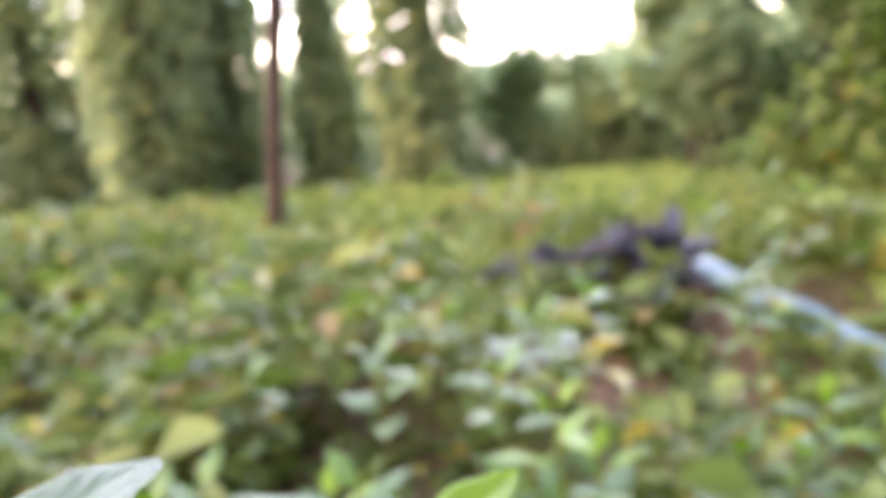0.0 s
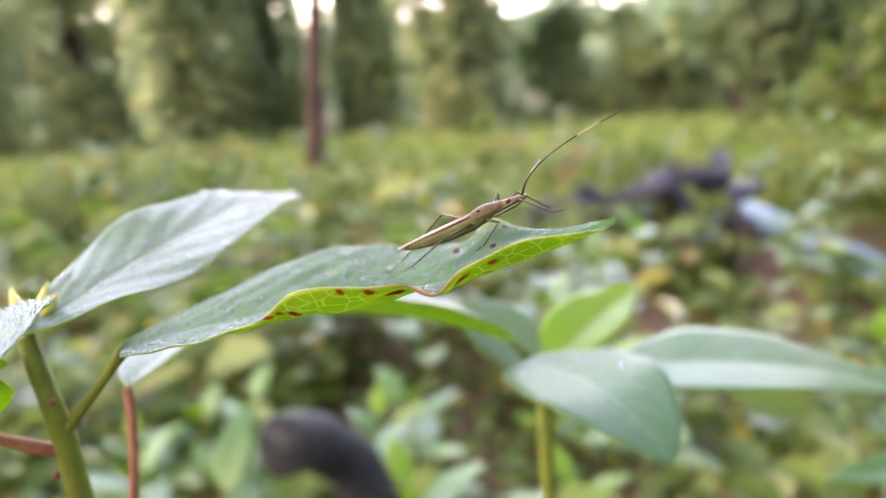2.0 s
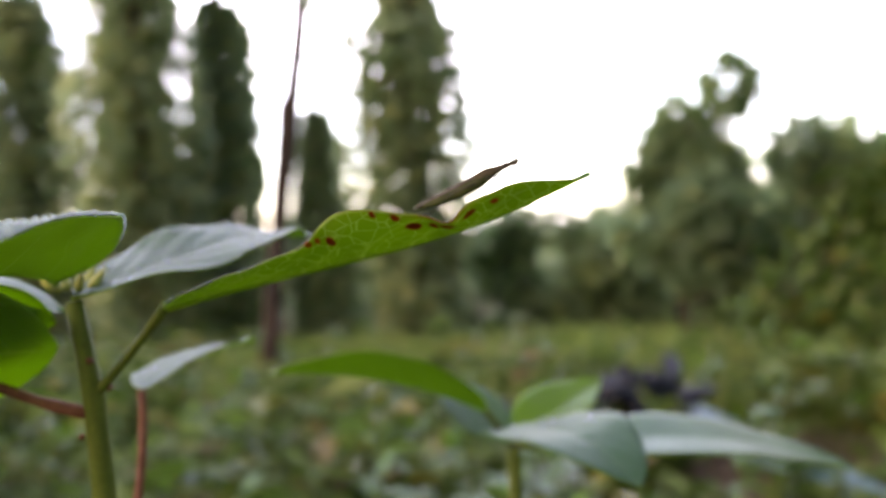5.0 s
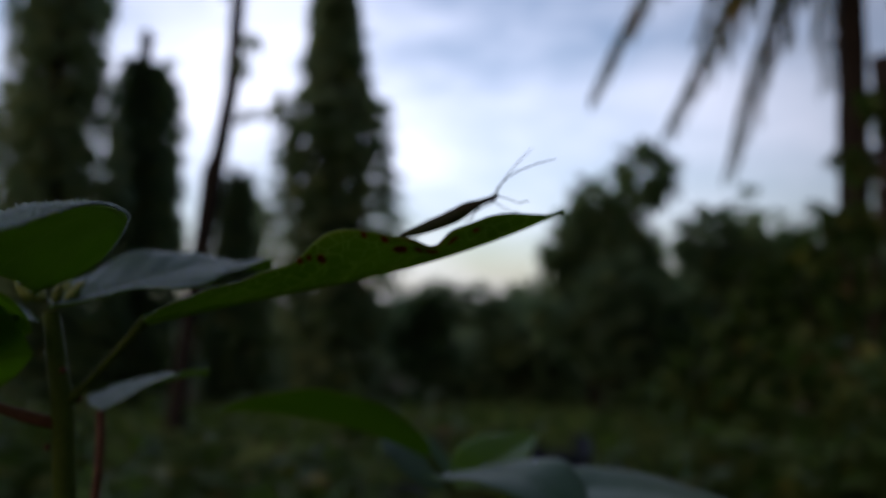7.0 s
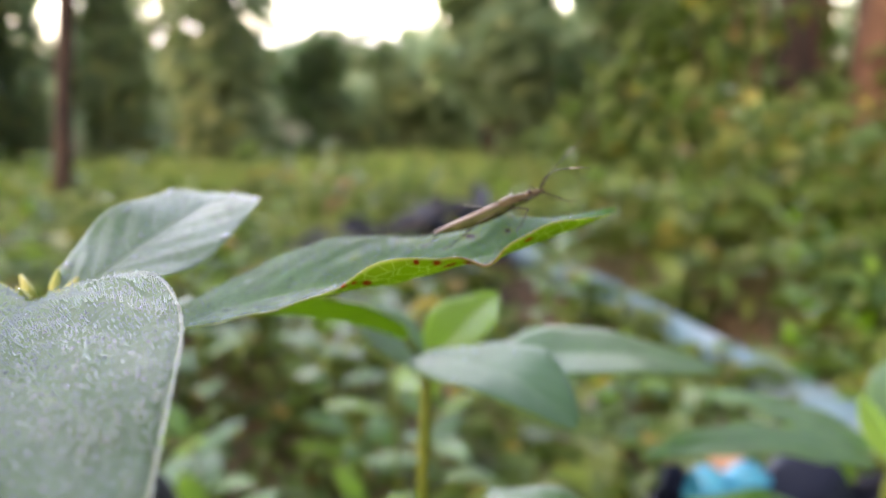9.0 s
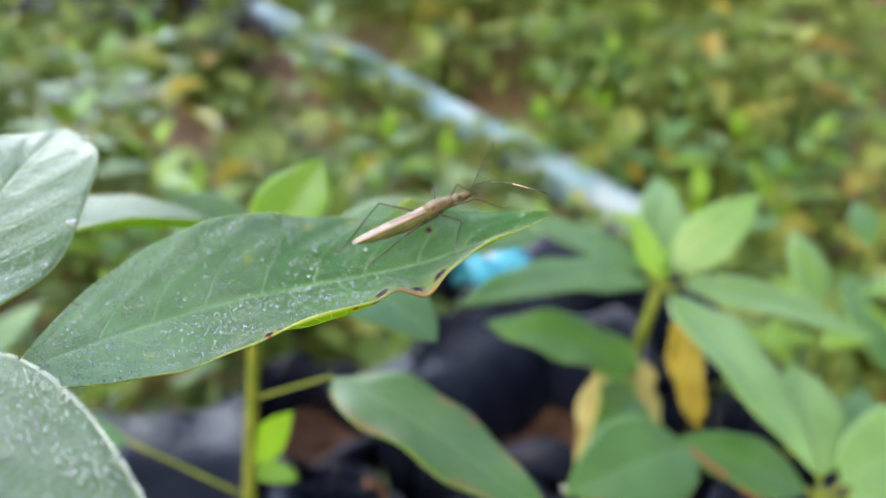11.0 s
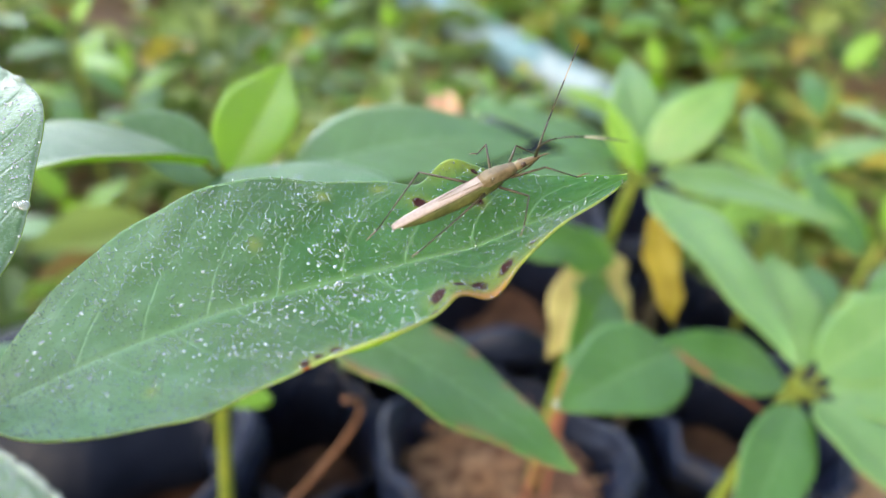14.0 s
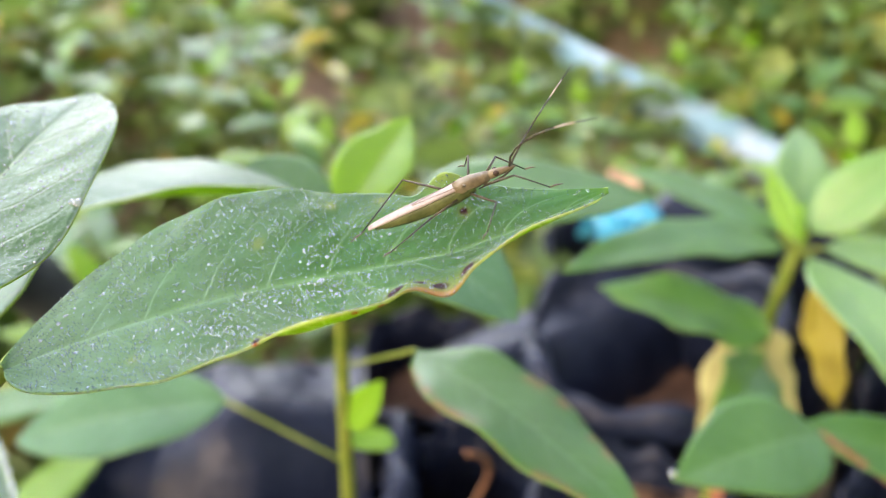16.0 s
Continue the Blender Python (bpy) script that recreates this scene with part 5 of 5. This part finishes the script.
def weed_places(rnd, x, y, h, n, L):
    z0 = ground_height(x, y)
    out = []
    for k in range(n):
        a = rnd.uniform(0, 6.283)
        t = rnd.random() ** 0.6
        d = Vector((math.cos(a), math.sin(a), rnd.uniform(-0.35, 0.6)))
        r = rnd.uniform(0.0, 0.03) * (h / 0.2)
        l = L * rnd.uniform(0.6, 1.3)
        out.append(((x + r * math.cos(a), y + r * math.sin(a), z0 + h * (0.25 + 0.75 * t)), d, (rnd.uniform(-0.5, 0.5), rnd.uniform(-0.5, 0.5), 1), l, l * rnd.uniform(0.42, 0.66)))
    return out


def keep_clear(x, y):
    """Where bare soil, the pipe and the bags show."""
    if -0.22 < x < 0.50 and y < 0.60 and y > -0.2:
        return True
    t = (y - 0.72) / (2.36 - 0.72)
    if 0 <= t <= 1 and abs(x - (0.90 - 0.265 * t)) < 0.085:
        return True
    return False


def bank_soil(x, y):
    """The strip of dark bare earth on the bank."""
    return abs(x - 0.26 - 0.66 * y) < 0.10 + 0.06 * (y - 1.9) and 2.05 < y < 3.3


def build_weeds():
    rnd = random.Random(8)
    far, stems = [], []
    for k in range(3500):
        u = rnd.random()
        y = 0.35 + (3.5 + 0.6 * rnd.random()) * u ** 1.12
        x = rnd.uniform(-1.0, 1.0) * (0.55 + 0.75 * y) + 0.12 * y
        beside = abs(x - (0.90 - 0.265 * (y - 0.72) / 1.64)) < 0.085 and 0.72 < y < 2.3 and rnd.random() < (0.20 if 1.0 < y < 1.75 else 0.10)
        if keep_clear(x, y) and not beside:
            continue
        if y > 2.45 and x < 1.3 and rnd.random() < min(0.92, (y - 2.45) * 1.2):
            continue
        if beside:
            x = 0.90 - 0.265 * (y - 0.72) / 1.64 + rnd.choice((-0.052, 0.050, -0.065, -0.08))
        patch = noise.noise(Vector((x * 1.3, y * 1.1, 0.0)))
        bare = noise.noise(Vector((x * 2.3 + 7, y * 1.9, 3.0)))
        if noise.noise(Vector((x * 5.0, y * 4.0, 9.0))) > 0.22 and y < 2.6:
            continue
        if -0.35 < x < 0.8 and bare > (-0.12 if y < 1.5 else 0.10) and y < 3.0:
            continue
        if x > 0.80 and ((bare > 0.14 and (x > 1.4 or k % 2)) or bank_soil(x, y)):
            continue
        h = (0.10 + 0.16 * rnd.random() + 0.10 * patch) * (1.0 if y < 3 else 1.2)
        if x > 0.9 + 0.12 * y:
            h *= 1.8
        if 0.55 < y < 1.75 and -0.50 < x - (0.90 - 0.265 * (y - 0.72) / 1.64) < 0.15:
            h *= 0.42
        if 1.5 < y < 2.4 and -0.15 < x < 0.65:
            h *= 0.72
        h = max(0.04, h)
        if beside:
            h = rnd.uniform(0.06, 0.15)
        L = rnd.uniform(0.042, 0.105) * (0.66 + 0.38 * min(1.0, y / 2.0) if y < 3 else 1.2)
        far += weed_places(rnd, x, y, h, rnd.randint(5, 9) if y < 3 else rnd.randint(6, 10), L)
        if y < 2.5:
            z0 = ground_height(x, y)
            stems.append(tube([(x, y, z0), (x + rnd.uniform(-0.01, 0.01), y, z0 + h)], [0.0022, 0.0012], 5, False))
    # low ground cover between the taller weeds
    for k in range(1000):
        y = 0.55 + 1.0 * rnd.random()
        x = rnd.uniform(-1.0, 1.0) * (0.5 + 0.7 * y) + 0.12 * y
        if keep_clear(x, y) or noise.noise(Vector((x * 2.3 + 7, y * 1.9, 3.0))) > 0.28:
            continue
        far += weed_places(rnd, x, y, rnd.uniform(0.03, 0.09), rnd.randint(4, 7), rnd.uniform(0.03, 0.055))
    # the same weeds, thinner, on the rest of the clearing
    for k in range(3600):
        r, a = 0.45 + 5.2 * math.sqrt(rnd.random()), rnd.uniform(0, 6.283)
        x, y = r * math.cos(a), r * math.sin(a)
        if (y > 0.2 and abs(x - 0.12 * y) < 0.6 + 0.78 * y) or keep_clear(x, y):
            continue
        h = max(0.05, 0.10 + 0.15 * rnd.random() + 0.10 * noise.noise(Vector((x * 1.3, y * 1.1, 0.0))))
        far += weed_places(rnd, x, y, h, rnd.randint(6, 10), rnd.uniform(0.06, 0.12))
    V, F = leaf_cards(far)
    tagged(link("ground_weeds", V, F, F_WEED), "dense low weeds with small green and yellowing leaves", "weeds", kind="stuff")
    v, f = joined(stems)
    tagged(link("weed_stems", v, f, M_STEM), "thin green weed stems", "weeds", kind="stuff")


def build_litter():
    rnd = random.Random(18)
    cards = []
    for k in range(8600):
        x, y = (rnd.uniform(-2.2, 2.4), rnd.uniform(-2.0, 3.0)) if k < 3600 else (rnd.uniform(-0.9, 1.6), rnd.uniform(0.5, 2.2))
        a = rnd.uniform(0, 6.283)
        L = rnd.uniform(0.015, 0.036)
        cards.append(((x, y, ground_height(x, y) + 0.006), (math.cos(a), math.sin(a), rnd.uniform(0, 0.25)), (0, 0, 1), L, L * 0.45))
    V, F = leaf_cards(cards)
    m = foliage("litter_leaves", [(0.0, (0.14, 0.07, 0.04)), (0.5, (0.26, 0.155, 0.09)), (1.0, (0.40, 0.29, 0.17))], 0.8, 0.1, 0.2, 20.0)
    tagged(link("leaf_litter", V, F, m), "dry brown fallen leaves on the soil", "leaf litter", kind="stuff")


def build_grass():
    rnd = random.Random(21)
    V, F = [], []
    for k in range(48000):
        if k < 34000:
            y = 2.35 + 5.85 * rnd.random() ** 1.15
            x = rnd.uniform(-1, 1) * (0.6 + 0.8 * y) + 0.1 * y
        else:
            r, t = rnd.uniform(3.2, 9.0), rnd.uniform(2.4, 7.0)
            x, y = r * math.cos(t), r * math.sin(t)
        z0 = ground_height(x, y)
        h = rnd.uniform(0.08, 0.20) * (1 + 0.5 * noise.noise(Vector((x * 0.8, y * 0.8, 5))))
        a, w = rnd.uniform(0, 6.283), rnd.uniform(0.004, 0.009)
        lx, ly = h * rnd.uniform(0.1, 0.6) * math.cos(a), h * rnd.uniform(0.1, 0.6) * math.sin(a)
        sx, sy = -math.sin(a) * w, math.cos(a) * w
        o = len(V)
        V += [(x - sx, y - sy, z0), (x + sx, y + sy, z0), (x + lx * 0.4 + sx * 0.8, y + ly * 0.4 + sy * 0.8, z0 + h * 0.6), (x + lx * 0.4 - sx * 0.8, y + ly * 0.4 - sy * 0.8, z0 + h * 0.6), (x + lx, y + ly, z0 + h)]
        F += [(o, o + 1, o + 2, o + 3), (o + 3, o + 2, o + 4)]
    tagged(link("grass", V, F, F_GRASS), "rough yellow-green grass", "grass", kind="stuff")


# ---------------------------------------------------------------- trees and bushes
def vine_tree(x, y, h, r, seed, top_bare=0.5, n=2600, lean=0.0, gaps=0.24, waist=99.0, taper=0.0):
    """A post tree wrapped in climbing vine: a slim trunk inside a ragged column of leaves."""
    rnd = random.Random(seed)
    z0 = ground_height(x, y)
    e = thing("vine_tree", (x, y, z0), "slim tree wrapped in a dense column of climbing vine", "tree", "vine-covered trees")
    pts = [(x + lean * t + 0.03 * math.sin(3 * t + seed), y, z0 + (h + top_bare) * t - 0.02) for t in (i / 9 for i in range(10))]
    v, f = tube(pts, [0.10 - 0.055 * i / 9 for i in range(10)], 10)
    link("trunk", v, f, M_BARK, e)
    for k in range(5):
        a, t = rnd.uniform(0, 6.28), rnd.uniform(0.35, 0.95)
        o = Vector((x + lean * t, y, z0 + (h + top_bare) * t))
        d = Vector((math.cos(a), math.sin(a), 0.7)) * r * rnd.uniform(0.6, 1.1)
        v, f = tube([o, o + d * 0.5 + Vector((0, 0, 0.04)), o + d], [0.025, 0.016, 0.006], 6)
        link("limb", v, f, M_BARK, e)
    ph = [rnd.uniform(0, 6.28) for _ in range(4)]
    cards = []
    for k in range(n):
        t = rnd.random() ** 0.9
        a = rnd.uniform(0, 6.283)
        if noise.noise(Vector((math.cos(a) * 0.8 + seed, math.sin(a) * 0.8, h * t * 2.1))) > gaps:
            continue
        prof = r * (1.05 - 0.55 * t ** 2.2) * (1 + 0.22 * math.sin(7 * t + ph[0] + 2 * math.sin(a)) + 0.14 * math.sin(17 * t + ph[1] + a * 2)) * (0.72 if t > 0.94 else 1)
        prof *= (0.55 if h * t > waist else 1.0) * (0.72 + 0.28 * min(1.0, t / 0.4)) * (1 - taper * t * t)
        q = prof * rnd.random() ** 0.62
        d = Vector((math.cos(a), math.sin(a), rnd.uniform(-1.0, 0.3)))
        L = rnd.uniform(0.08, 0.17)
        cards.append(((x + lean * t + q * math.cos(a), y + q * math.sin(a), z0 + h * t + 0.03), d, (math.cos(a) * 0.6, math.sin(a) * 0.6, 1), L, L * rnd.uniform(0.55, 0.8)))
    V, F = leaf_cards(cards)
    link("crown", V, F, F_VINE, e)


def bush(name, x, y, h, rx, ry, n, seed, L, mat, label, category="bush", clumps=9, z_low=0.15):
    """A shrub: several stems, and leaf clumps of uneven size with gaps between."""
    rnd = random.Random(seed)
    z0 = ground_height(x, y)
    e = thing(name, (x, y, z0), label, category)
    cl = []
    for k in range(clumps):
        a = rnd.uniform(0, 6.283)
        q = math.sqrt(rnd.random())
        t = rnd.uniform(z_low, 1.0)
        w = (1 - 0.55 * t)
        c = Vector((x + rx * q * w * math.cos(a), y + ry * q * w * math.sin(a), z0 + h * t * rnd.uniform(0.75, 1.0)))
        cl.append((c, rnd.uniform(0.22, 0.42) * min(rx, h)))
        v, f = tube([(x + 0.1 * rx * math.cos(a), y + 0.1 * ry * math.sin(a), z0 - 0.02), (x + 0.4 * (c.x - x), y + 0.4 * (c.y - y), z0 + 0.55 * (c.z - z0)), c], [0.03 * h / 1.5, 0.018 * h / 1.5, 0.006], 6)
        link("limb", v, f, M_BARK, e)
    cards = []
    for k in range(n):
        c, r = cl[rnd.randrange(len(cl))]
        d = Vector((rnd.gauss(0, 1), rnd.gauss(0, 1), rnd.gauss(0, 0.8))).normalized()
        p = c + d * r * rnd.uniform(0.3, 1.0) ** 0.6
        if p.z < z0 + 0.02:
            p.z = z0 + 0.02 + rnd.random() * 0.1
        l = L * rnd.uniform(0.6, 1.3)
        cards.append((p, d + Vector((0, 0, rnd.uniform(-0.7, 0.2))), (0.5 * d.x, 0.5 * d.y, 1), l, l * rnd.uniform(0.4, 0.6)))
    V, F = leaf_cards(cards)
    link("crown", V, F, mat, e)


def palm(x, y, h, seed):
    rnd = random.Random(seed)
    z0 = ground_height(x, y)
    e = thing("palm", (x, y, z0), "coconut palm with drooping yellowish fronds", "palm tree")
    pts = [(x + 0.05 * math.sin(2 * t), y, z0 - 0.03 + h * t) for t in (i / 14 for i in range(15))]
    v, f = tube(pts, [0.10 - 0.02 * i / 14 + 0.006 * (i % 2) for i in range(15)], 14)
    link("trunk", v, f, M_BARK, e, "ringed dark hollow made as a trunk")
    top = Vector(pts[-1])
    for k, (az, el, L, hang) in enumerate([(180, 25, 1.9, 1.25), (190, -30, 1.55, 0.68), (186, -45, 1.25, 0.92), (225, 25, 2.2, 0.85), (250, -5, 2.0, 0.85), (285, 20, 2.2, 0.85), (320, -10, 2.0, 0.85), (355, 25, 2.3, 0.85), (30, 0, 2.1, 0.85), (65, 25, 2.3, 0.85), (100, 30, 2.1, 0.8)]):
        a, b = radians(az), radians(el)
        d = Vector((math.cos(a) * math.cos(b), math.sin(a) * math.cos(b), math.sin(b)))
        spine = [top + d * (L * t) + Vector((0, 0, -hang * L * t * t)) for t in (i / 12 for i in range(13))]
        v, f = tube(spine, [0.028 * (1 - 0.85 * i / 12) for i in range(13)], 6)
        fr = link("frond", v, f, M_STEM, e)
        cards = []
        for i in range(38):
            t = 0.14 + 0.86 * i / 38
            s = t * 12
            j = min(int(s), 11)
            p = spine[j].lerp(spine[j + 1], s - j)
            run = (spine[j + 1] - spine[j]).normalized()
            side = run.cross(Vector((0, 0, 1))).normalized()
            for sg in (1, -1):
                l = 0.42 * math.sin(math.pi * min(1, 0.15 + 0.8 * t)) + 0.08
                cards.append((p, side * sg * rnd.uniform(0.45, 0.85) + run * rnd.uniform(0.2, 0.6) + Vector((0, 0, -0.55 - 0.6 * rnd.random())), side * sg, l * rnd.uniform(0.7, 1.1), 0.030))
        V, F = leaf_cards(cards)
        link("frond_blade", V, F, F_PALM, fr)


def build_trees():
    vine_tree(-0.36, 6.6, 3.75, 0.43, 1, 0.9, 6200, gaps=0.7, waist=2.55)
    vine_tree(-1.20, 7.2, 2.05, 0.30, 2, 0.15, 2600, gaps=0.9, taper=0.72)
    vine_tree(-1.93, 7.0, 2.95, 0.30, 3, 0.3, 3400, gaps=0.45)
    vine_tree(-2.40, 6.4, 4.2, 0.44, 4, 0.4, 5200, gaps=0.45)
    vine_tree(-3.85, 7.5, 3.3, 0.50, 5, 0.5, 4200, gaps=0.42)
    vine_tree(-3.35, 9.0, 3.3, 0.40, 6, 0.5, 2400)
    vine_tree(-3.05, 7.9, 3.1, 0.40, 13, 0.3, 2800, gaps=0.5)
    vine_tree(-4.75, 7.1, 3.4, 0.46, 14, 0.3, 3000, gaps=0.5)
    vine_tree(-5.20, 8.2, 3.6, 0.48, 7, 0.5, 3000)
    vine_tree(-1.55, 9.6, 2.2, 0.40, 8, 0.3, 1300)
    vine_tree(-4.9, 9.5, 3.8, 0.55, 11, 0.3, 2400)
    vine_tree(-3.3, 11.0, 3.2, 0.5, 12, 0.3, 1500)
    # thin dark pole tree standing nearer
    e = thing("pole_tree", (-0.72, 2.95, 0), "thin dark bare tree trunk with sparse twigs", "tree")
    z0 = ground_height(-0.72, 2.95)
    pts = [(-0.715, 2.95, z0 - 0.03), (-0.70, 2.95, 0.2), (-0.665, 2.93, 0.45), (-0.62, 2.91, 0.75), (-0.585, 2.90, 0.95), (-0.572, 2.90, 1.06), (-0.556, 2.90, 1.11), (-0.515, 2.90, 1.35), (-0.495, 2.90, 1.70), (-0.46, 2.92, 2.3)]
    v, f = tube(pts, [0.034, 0.031, 0.029, 0.031, 0.037, 0.039, 0.029, 0.027, 0.024, 0.015], 12)
    link("trunk", v, f, M_BARK, e)
    rnd = random.Random(5)
    for k in range(6):
        z = 1.2 + 0.16 * k
        o = Vector((-0.54 + 0.05 * (z - 1.2), 2.90, z))
        d = Vector((rnd.choice((-1, 1)) * rnd.uniform(0.06, 0.14), rnd.uniform(-0.05, 0.05), rnd.uniform(0.02, 0.10)))
        v, f = tube([o, o + d * 0.5 + Vector((0, 0, 0.01)), o + d], [0.006, 0.004, 0.002], 6)
        link("twig", v, f, M_BARK, e)
        cards = [(o + d * rnd.uniform(0.4, 1.0), (rnd.uniform(-1, 1), rnd.uniform(-1, 1), rnd.uniform(-1.2, 0)), (0, 0, 1), 0.07, 0.03) for _ in range(7)]
        V, F = leaf_cards(cards)
        link("leaf_spray", V, F, F_VINE, e)
    for k, (x, y, lean, r, h) in enumerate([(2.76, 3.65, 0.05, 0.060, 2.2), (3.05, 4.3, -0.06, 0.045, 2.0), (1.98, 3.25, 0.06, 0.022, 1.25), (2.38, 3.4, -0.05, 0.032, 1.5), (1.78, 3.05, -0.04, 0.014, 0.9), (2.70, 3.41, 0.06, 0.150, 2.0), (2.22, 3.34, -0.08, 0.085, 1.7)]):
        zb = ground_height(x, y)
        # the last one is added: a dark trunk standing in for a dark hollow
        bark, tone = (M_BARK, "dark hollow made as a") if k == 6 else (M_BARK_ORANGE, "stout orange brown") if k == 5 else (M_BARK_RED, "reddish brown")
        e = thing("bank_tree", (x, y, zb), tone + " bare tree trunk on the bank", "tree")
        pts = [(x + lean * t + 0.02 * math.sin(5 * t + k), y, zb - 0.03 + h * t) for t in (i / 9 for i in range(10))]
        v, f = tube(pts, [r * (1 - 0.45 * i / 9) * (1 + 0.08 * math.sin(3.0 * i + k)) for i in range(10)], 12)
        link("trunk", v, f, bark, e)
        for j in range(4):
            o = Vector(pts[5 + j])
            d = Vector((0.22 * math.cos(2.1 * j + k), 0.16 * math.sin(2.1 * j + k), 0.20))
            v, f = tube([o, o + d * 0.5 + Vector((0, 0, 0.02)), o + d], [r * 0.35, r * 0.22, r * 0.08], 6)
            link("limb", v, f, bark, e)
            br = random.Random(90 + 7 * k + j)
            V, F = leaf_cards([(o + d * br.uniform(0.4, 1.1), (br.uniform(-1, 1), br.uniform(-1, 1), br.uniform(-1.2, 0.2)), (0, 0, 1), 0.10, 0.05) for _ in range(26)])
            link("leaf_spray", V, F, F_WEED, e)
    bush("shrub_tree", 1.29, 4.6, 1.62, 0.42, 0.45, 4200, 31, 0.12, F_BUSH, "broad-leaved dark green shrub", "shrub", 22, 0.1)
    bush("shrub_tree", 2.02, 4.75, 1.30, 0.55, 0.5, 4200, 41, 0.11, F_BUSH, "broad-leaved dark green shrub", "shrub", 22, 0.08)
    bush("shrub_tree", 2.75, 4.9, 1.25, 0.60, 0.5, 3600, 42, 0.11, F_BUSH, "broad-leaved dark green shrub", "shrub", 20, 0.08)
    bush("bush", 0.42, 7.3, 1.12, 0.55, 0.5, 2600, 43, 0.11, F_BUSH, "leafy green bush at the field edge", "bush", 16, 0.1)
    bush("bush", 1.05, 6.9, 1.20, 0.60, 0.5, 3000, 32, 0.11, F_BUSH, "leafy green bush at the field edge", "bush", 16, 0.1)
    bush("bush", 1.9, 7.6, 1.3, 0.8, 0.6, 2400, 33, 0.12, F_BUSH, "leafy green bush at the field edge", "bush", 12)
    bush("bush", 2.3, 4.0, 0.95, 0.7, 0.6, 800, 34, 0.12, F_WEED, "tangled bush of yellow green leaves", "bush", 16)
    bush("bush", 1.40, 3.2, 0.50, 0.45, 0.4, 480, 35, 0.10, F_WEED, "tangled bush of yellow green leaves", "bush", 16)
    bush("bush", 4.0, 3.9, 1.4, 0.8, 0.8, 2200, 36, 0.11, F_BUSH, "leafy green bush beside the field", "bush", 12)
    bush("bush", -0.95, 8.6, 1.0, 0.8, 0.5, 1800, 37, 0.12, F_BUSH, "leafy green bush at the field edge", "bush", 10)
    bush("bush", -2.9, 8.2, 1.1, 1.2, 0.6, 2400, 38, 0.12, F_BUSH, "leafy green bush at the field edge", "bush", 12)
    bush("bush", -5.2, 7.0, 1.2, 1.2, 0.7, 2400, 39, 0.12, F_BUSH, "leafy green bush at the field edge", "bush", 12)
    palm(2.98, 5.1, 3.5, 51)
    # the wood behind
    rnd = random.Random(61)
    cards = []
    for k in range(9000):
        a = rnd.uniform(-1.25, 1.25)
        d = rnd.uniform(11.5, 17)
        x, y = d * math.sin(a), d * math.cos(a)
        top = 1.5 + 0.9 * noise.noise(Vector((a * 5, 0.3, 2))) + 0.7 * noise.noise(Vector((a * 15, 1.3, 2)))
        if -0.15 < a < 0.2:
            top *= 0.72
        if a < -0.3:
            top *= 1.5
        if a > 0.55:
            top *= 1.8
        z = ground_height(x, y) + rnd.random() * max(0.4, top)
        L = rnd.uniform(0.18, 0.36)
        cards.append(((x, y, z), (rnd.gauss(0, 1), rnd.gauss(0, 1), rnd.uniform(-1, 0.3)), (0, 0, 1), L, L * 0.55))
    V, F = leaf_cards(cards)
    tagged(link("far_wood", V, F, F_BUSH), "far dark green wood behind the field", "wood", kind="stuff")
    # woods around and behind the walker
    cards = []
    for k in range(7000):
        a = rnd.uniform(1.25, 2 * math.pi - 1.25)
        d = rnd.uniform(8, 13)
        x, y = d * math.sin(a), d * math.cos(a)
        z = ground_height(x, y) + rnd.random() * (2.2 + 1.0 * noise.noise(Vector((a * 4, 4.3, 2))))
        L = rnd.uniform(0.25, 0.5)
        cards.append(((x, y, z), (rnd.gauss(0, 1), rnd.gauss(0, 1), rnd.uniform(-1, 0.3)), (0, 0, 1), L, L * 0.6))
    V, F = leaf_cards(cards)
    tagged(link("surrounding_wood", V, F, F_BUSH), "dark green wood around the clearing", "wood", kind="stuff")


build_weeds()
build_litter()
build_grass()
build_trees()


# ---------------------------------------------------------------- what moves
def feeler(rz, ry):
    return pose(0.01395, 0.0, 0.00052, 0, ry, rz)


def motions():
    far, near = ANTENNAE
    rows = [(0, 84, -14), (0.5, 84, -14), (1.0, 84, -17), (1.5, 80, -15), (2.0, 82, -13), (2.5, 78, -12), (3.0, 70, -18), (3.5, 80, -20), (5.0, 62, -26), (7.5, 46, -32), (8.0, 58, -18), (8.5, 49, -16), (9.5, 48, -13), (10.0, 47, -12),
            (12.5, 36, -22), (13.0, 34, -25), (13.5, 35, -24), (14.0, 38, -19), (15.0, 38, -20), (16.0, 38, -18)]
    walk(far, [(t, feeler(rz, ry)) for t, rz, ry in rows])
    rows = [(0, 10, -20), (0.5, 8, -20), (1.0, -13, -19), (1.5, -12, -21), (2.0, -9, -22), (2.5, -18, -23), (3.0, -23, -18), (3.5, -60, -6), (5.0, -55, -5), (7.5, -47, -4), (8.0, -60, -11), (8.5, -63, -14), (9.5, -64, -16), (10.0, -64, -19),
            (12.5, -61, -19), (13.0, -55, -21), (13.5, -52, -15), (14.0, -68, -34), (14.5, -70, -36), (15.0, -56, -38), (15.5, -46, -30), (16.0, -49, -32)]
    walk(near, [(t, feeler(rz, ry)) for t, rz, ry in rows])


motions()
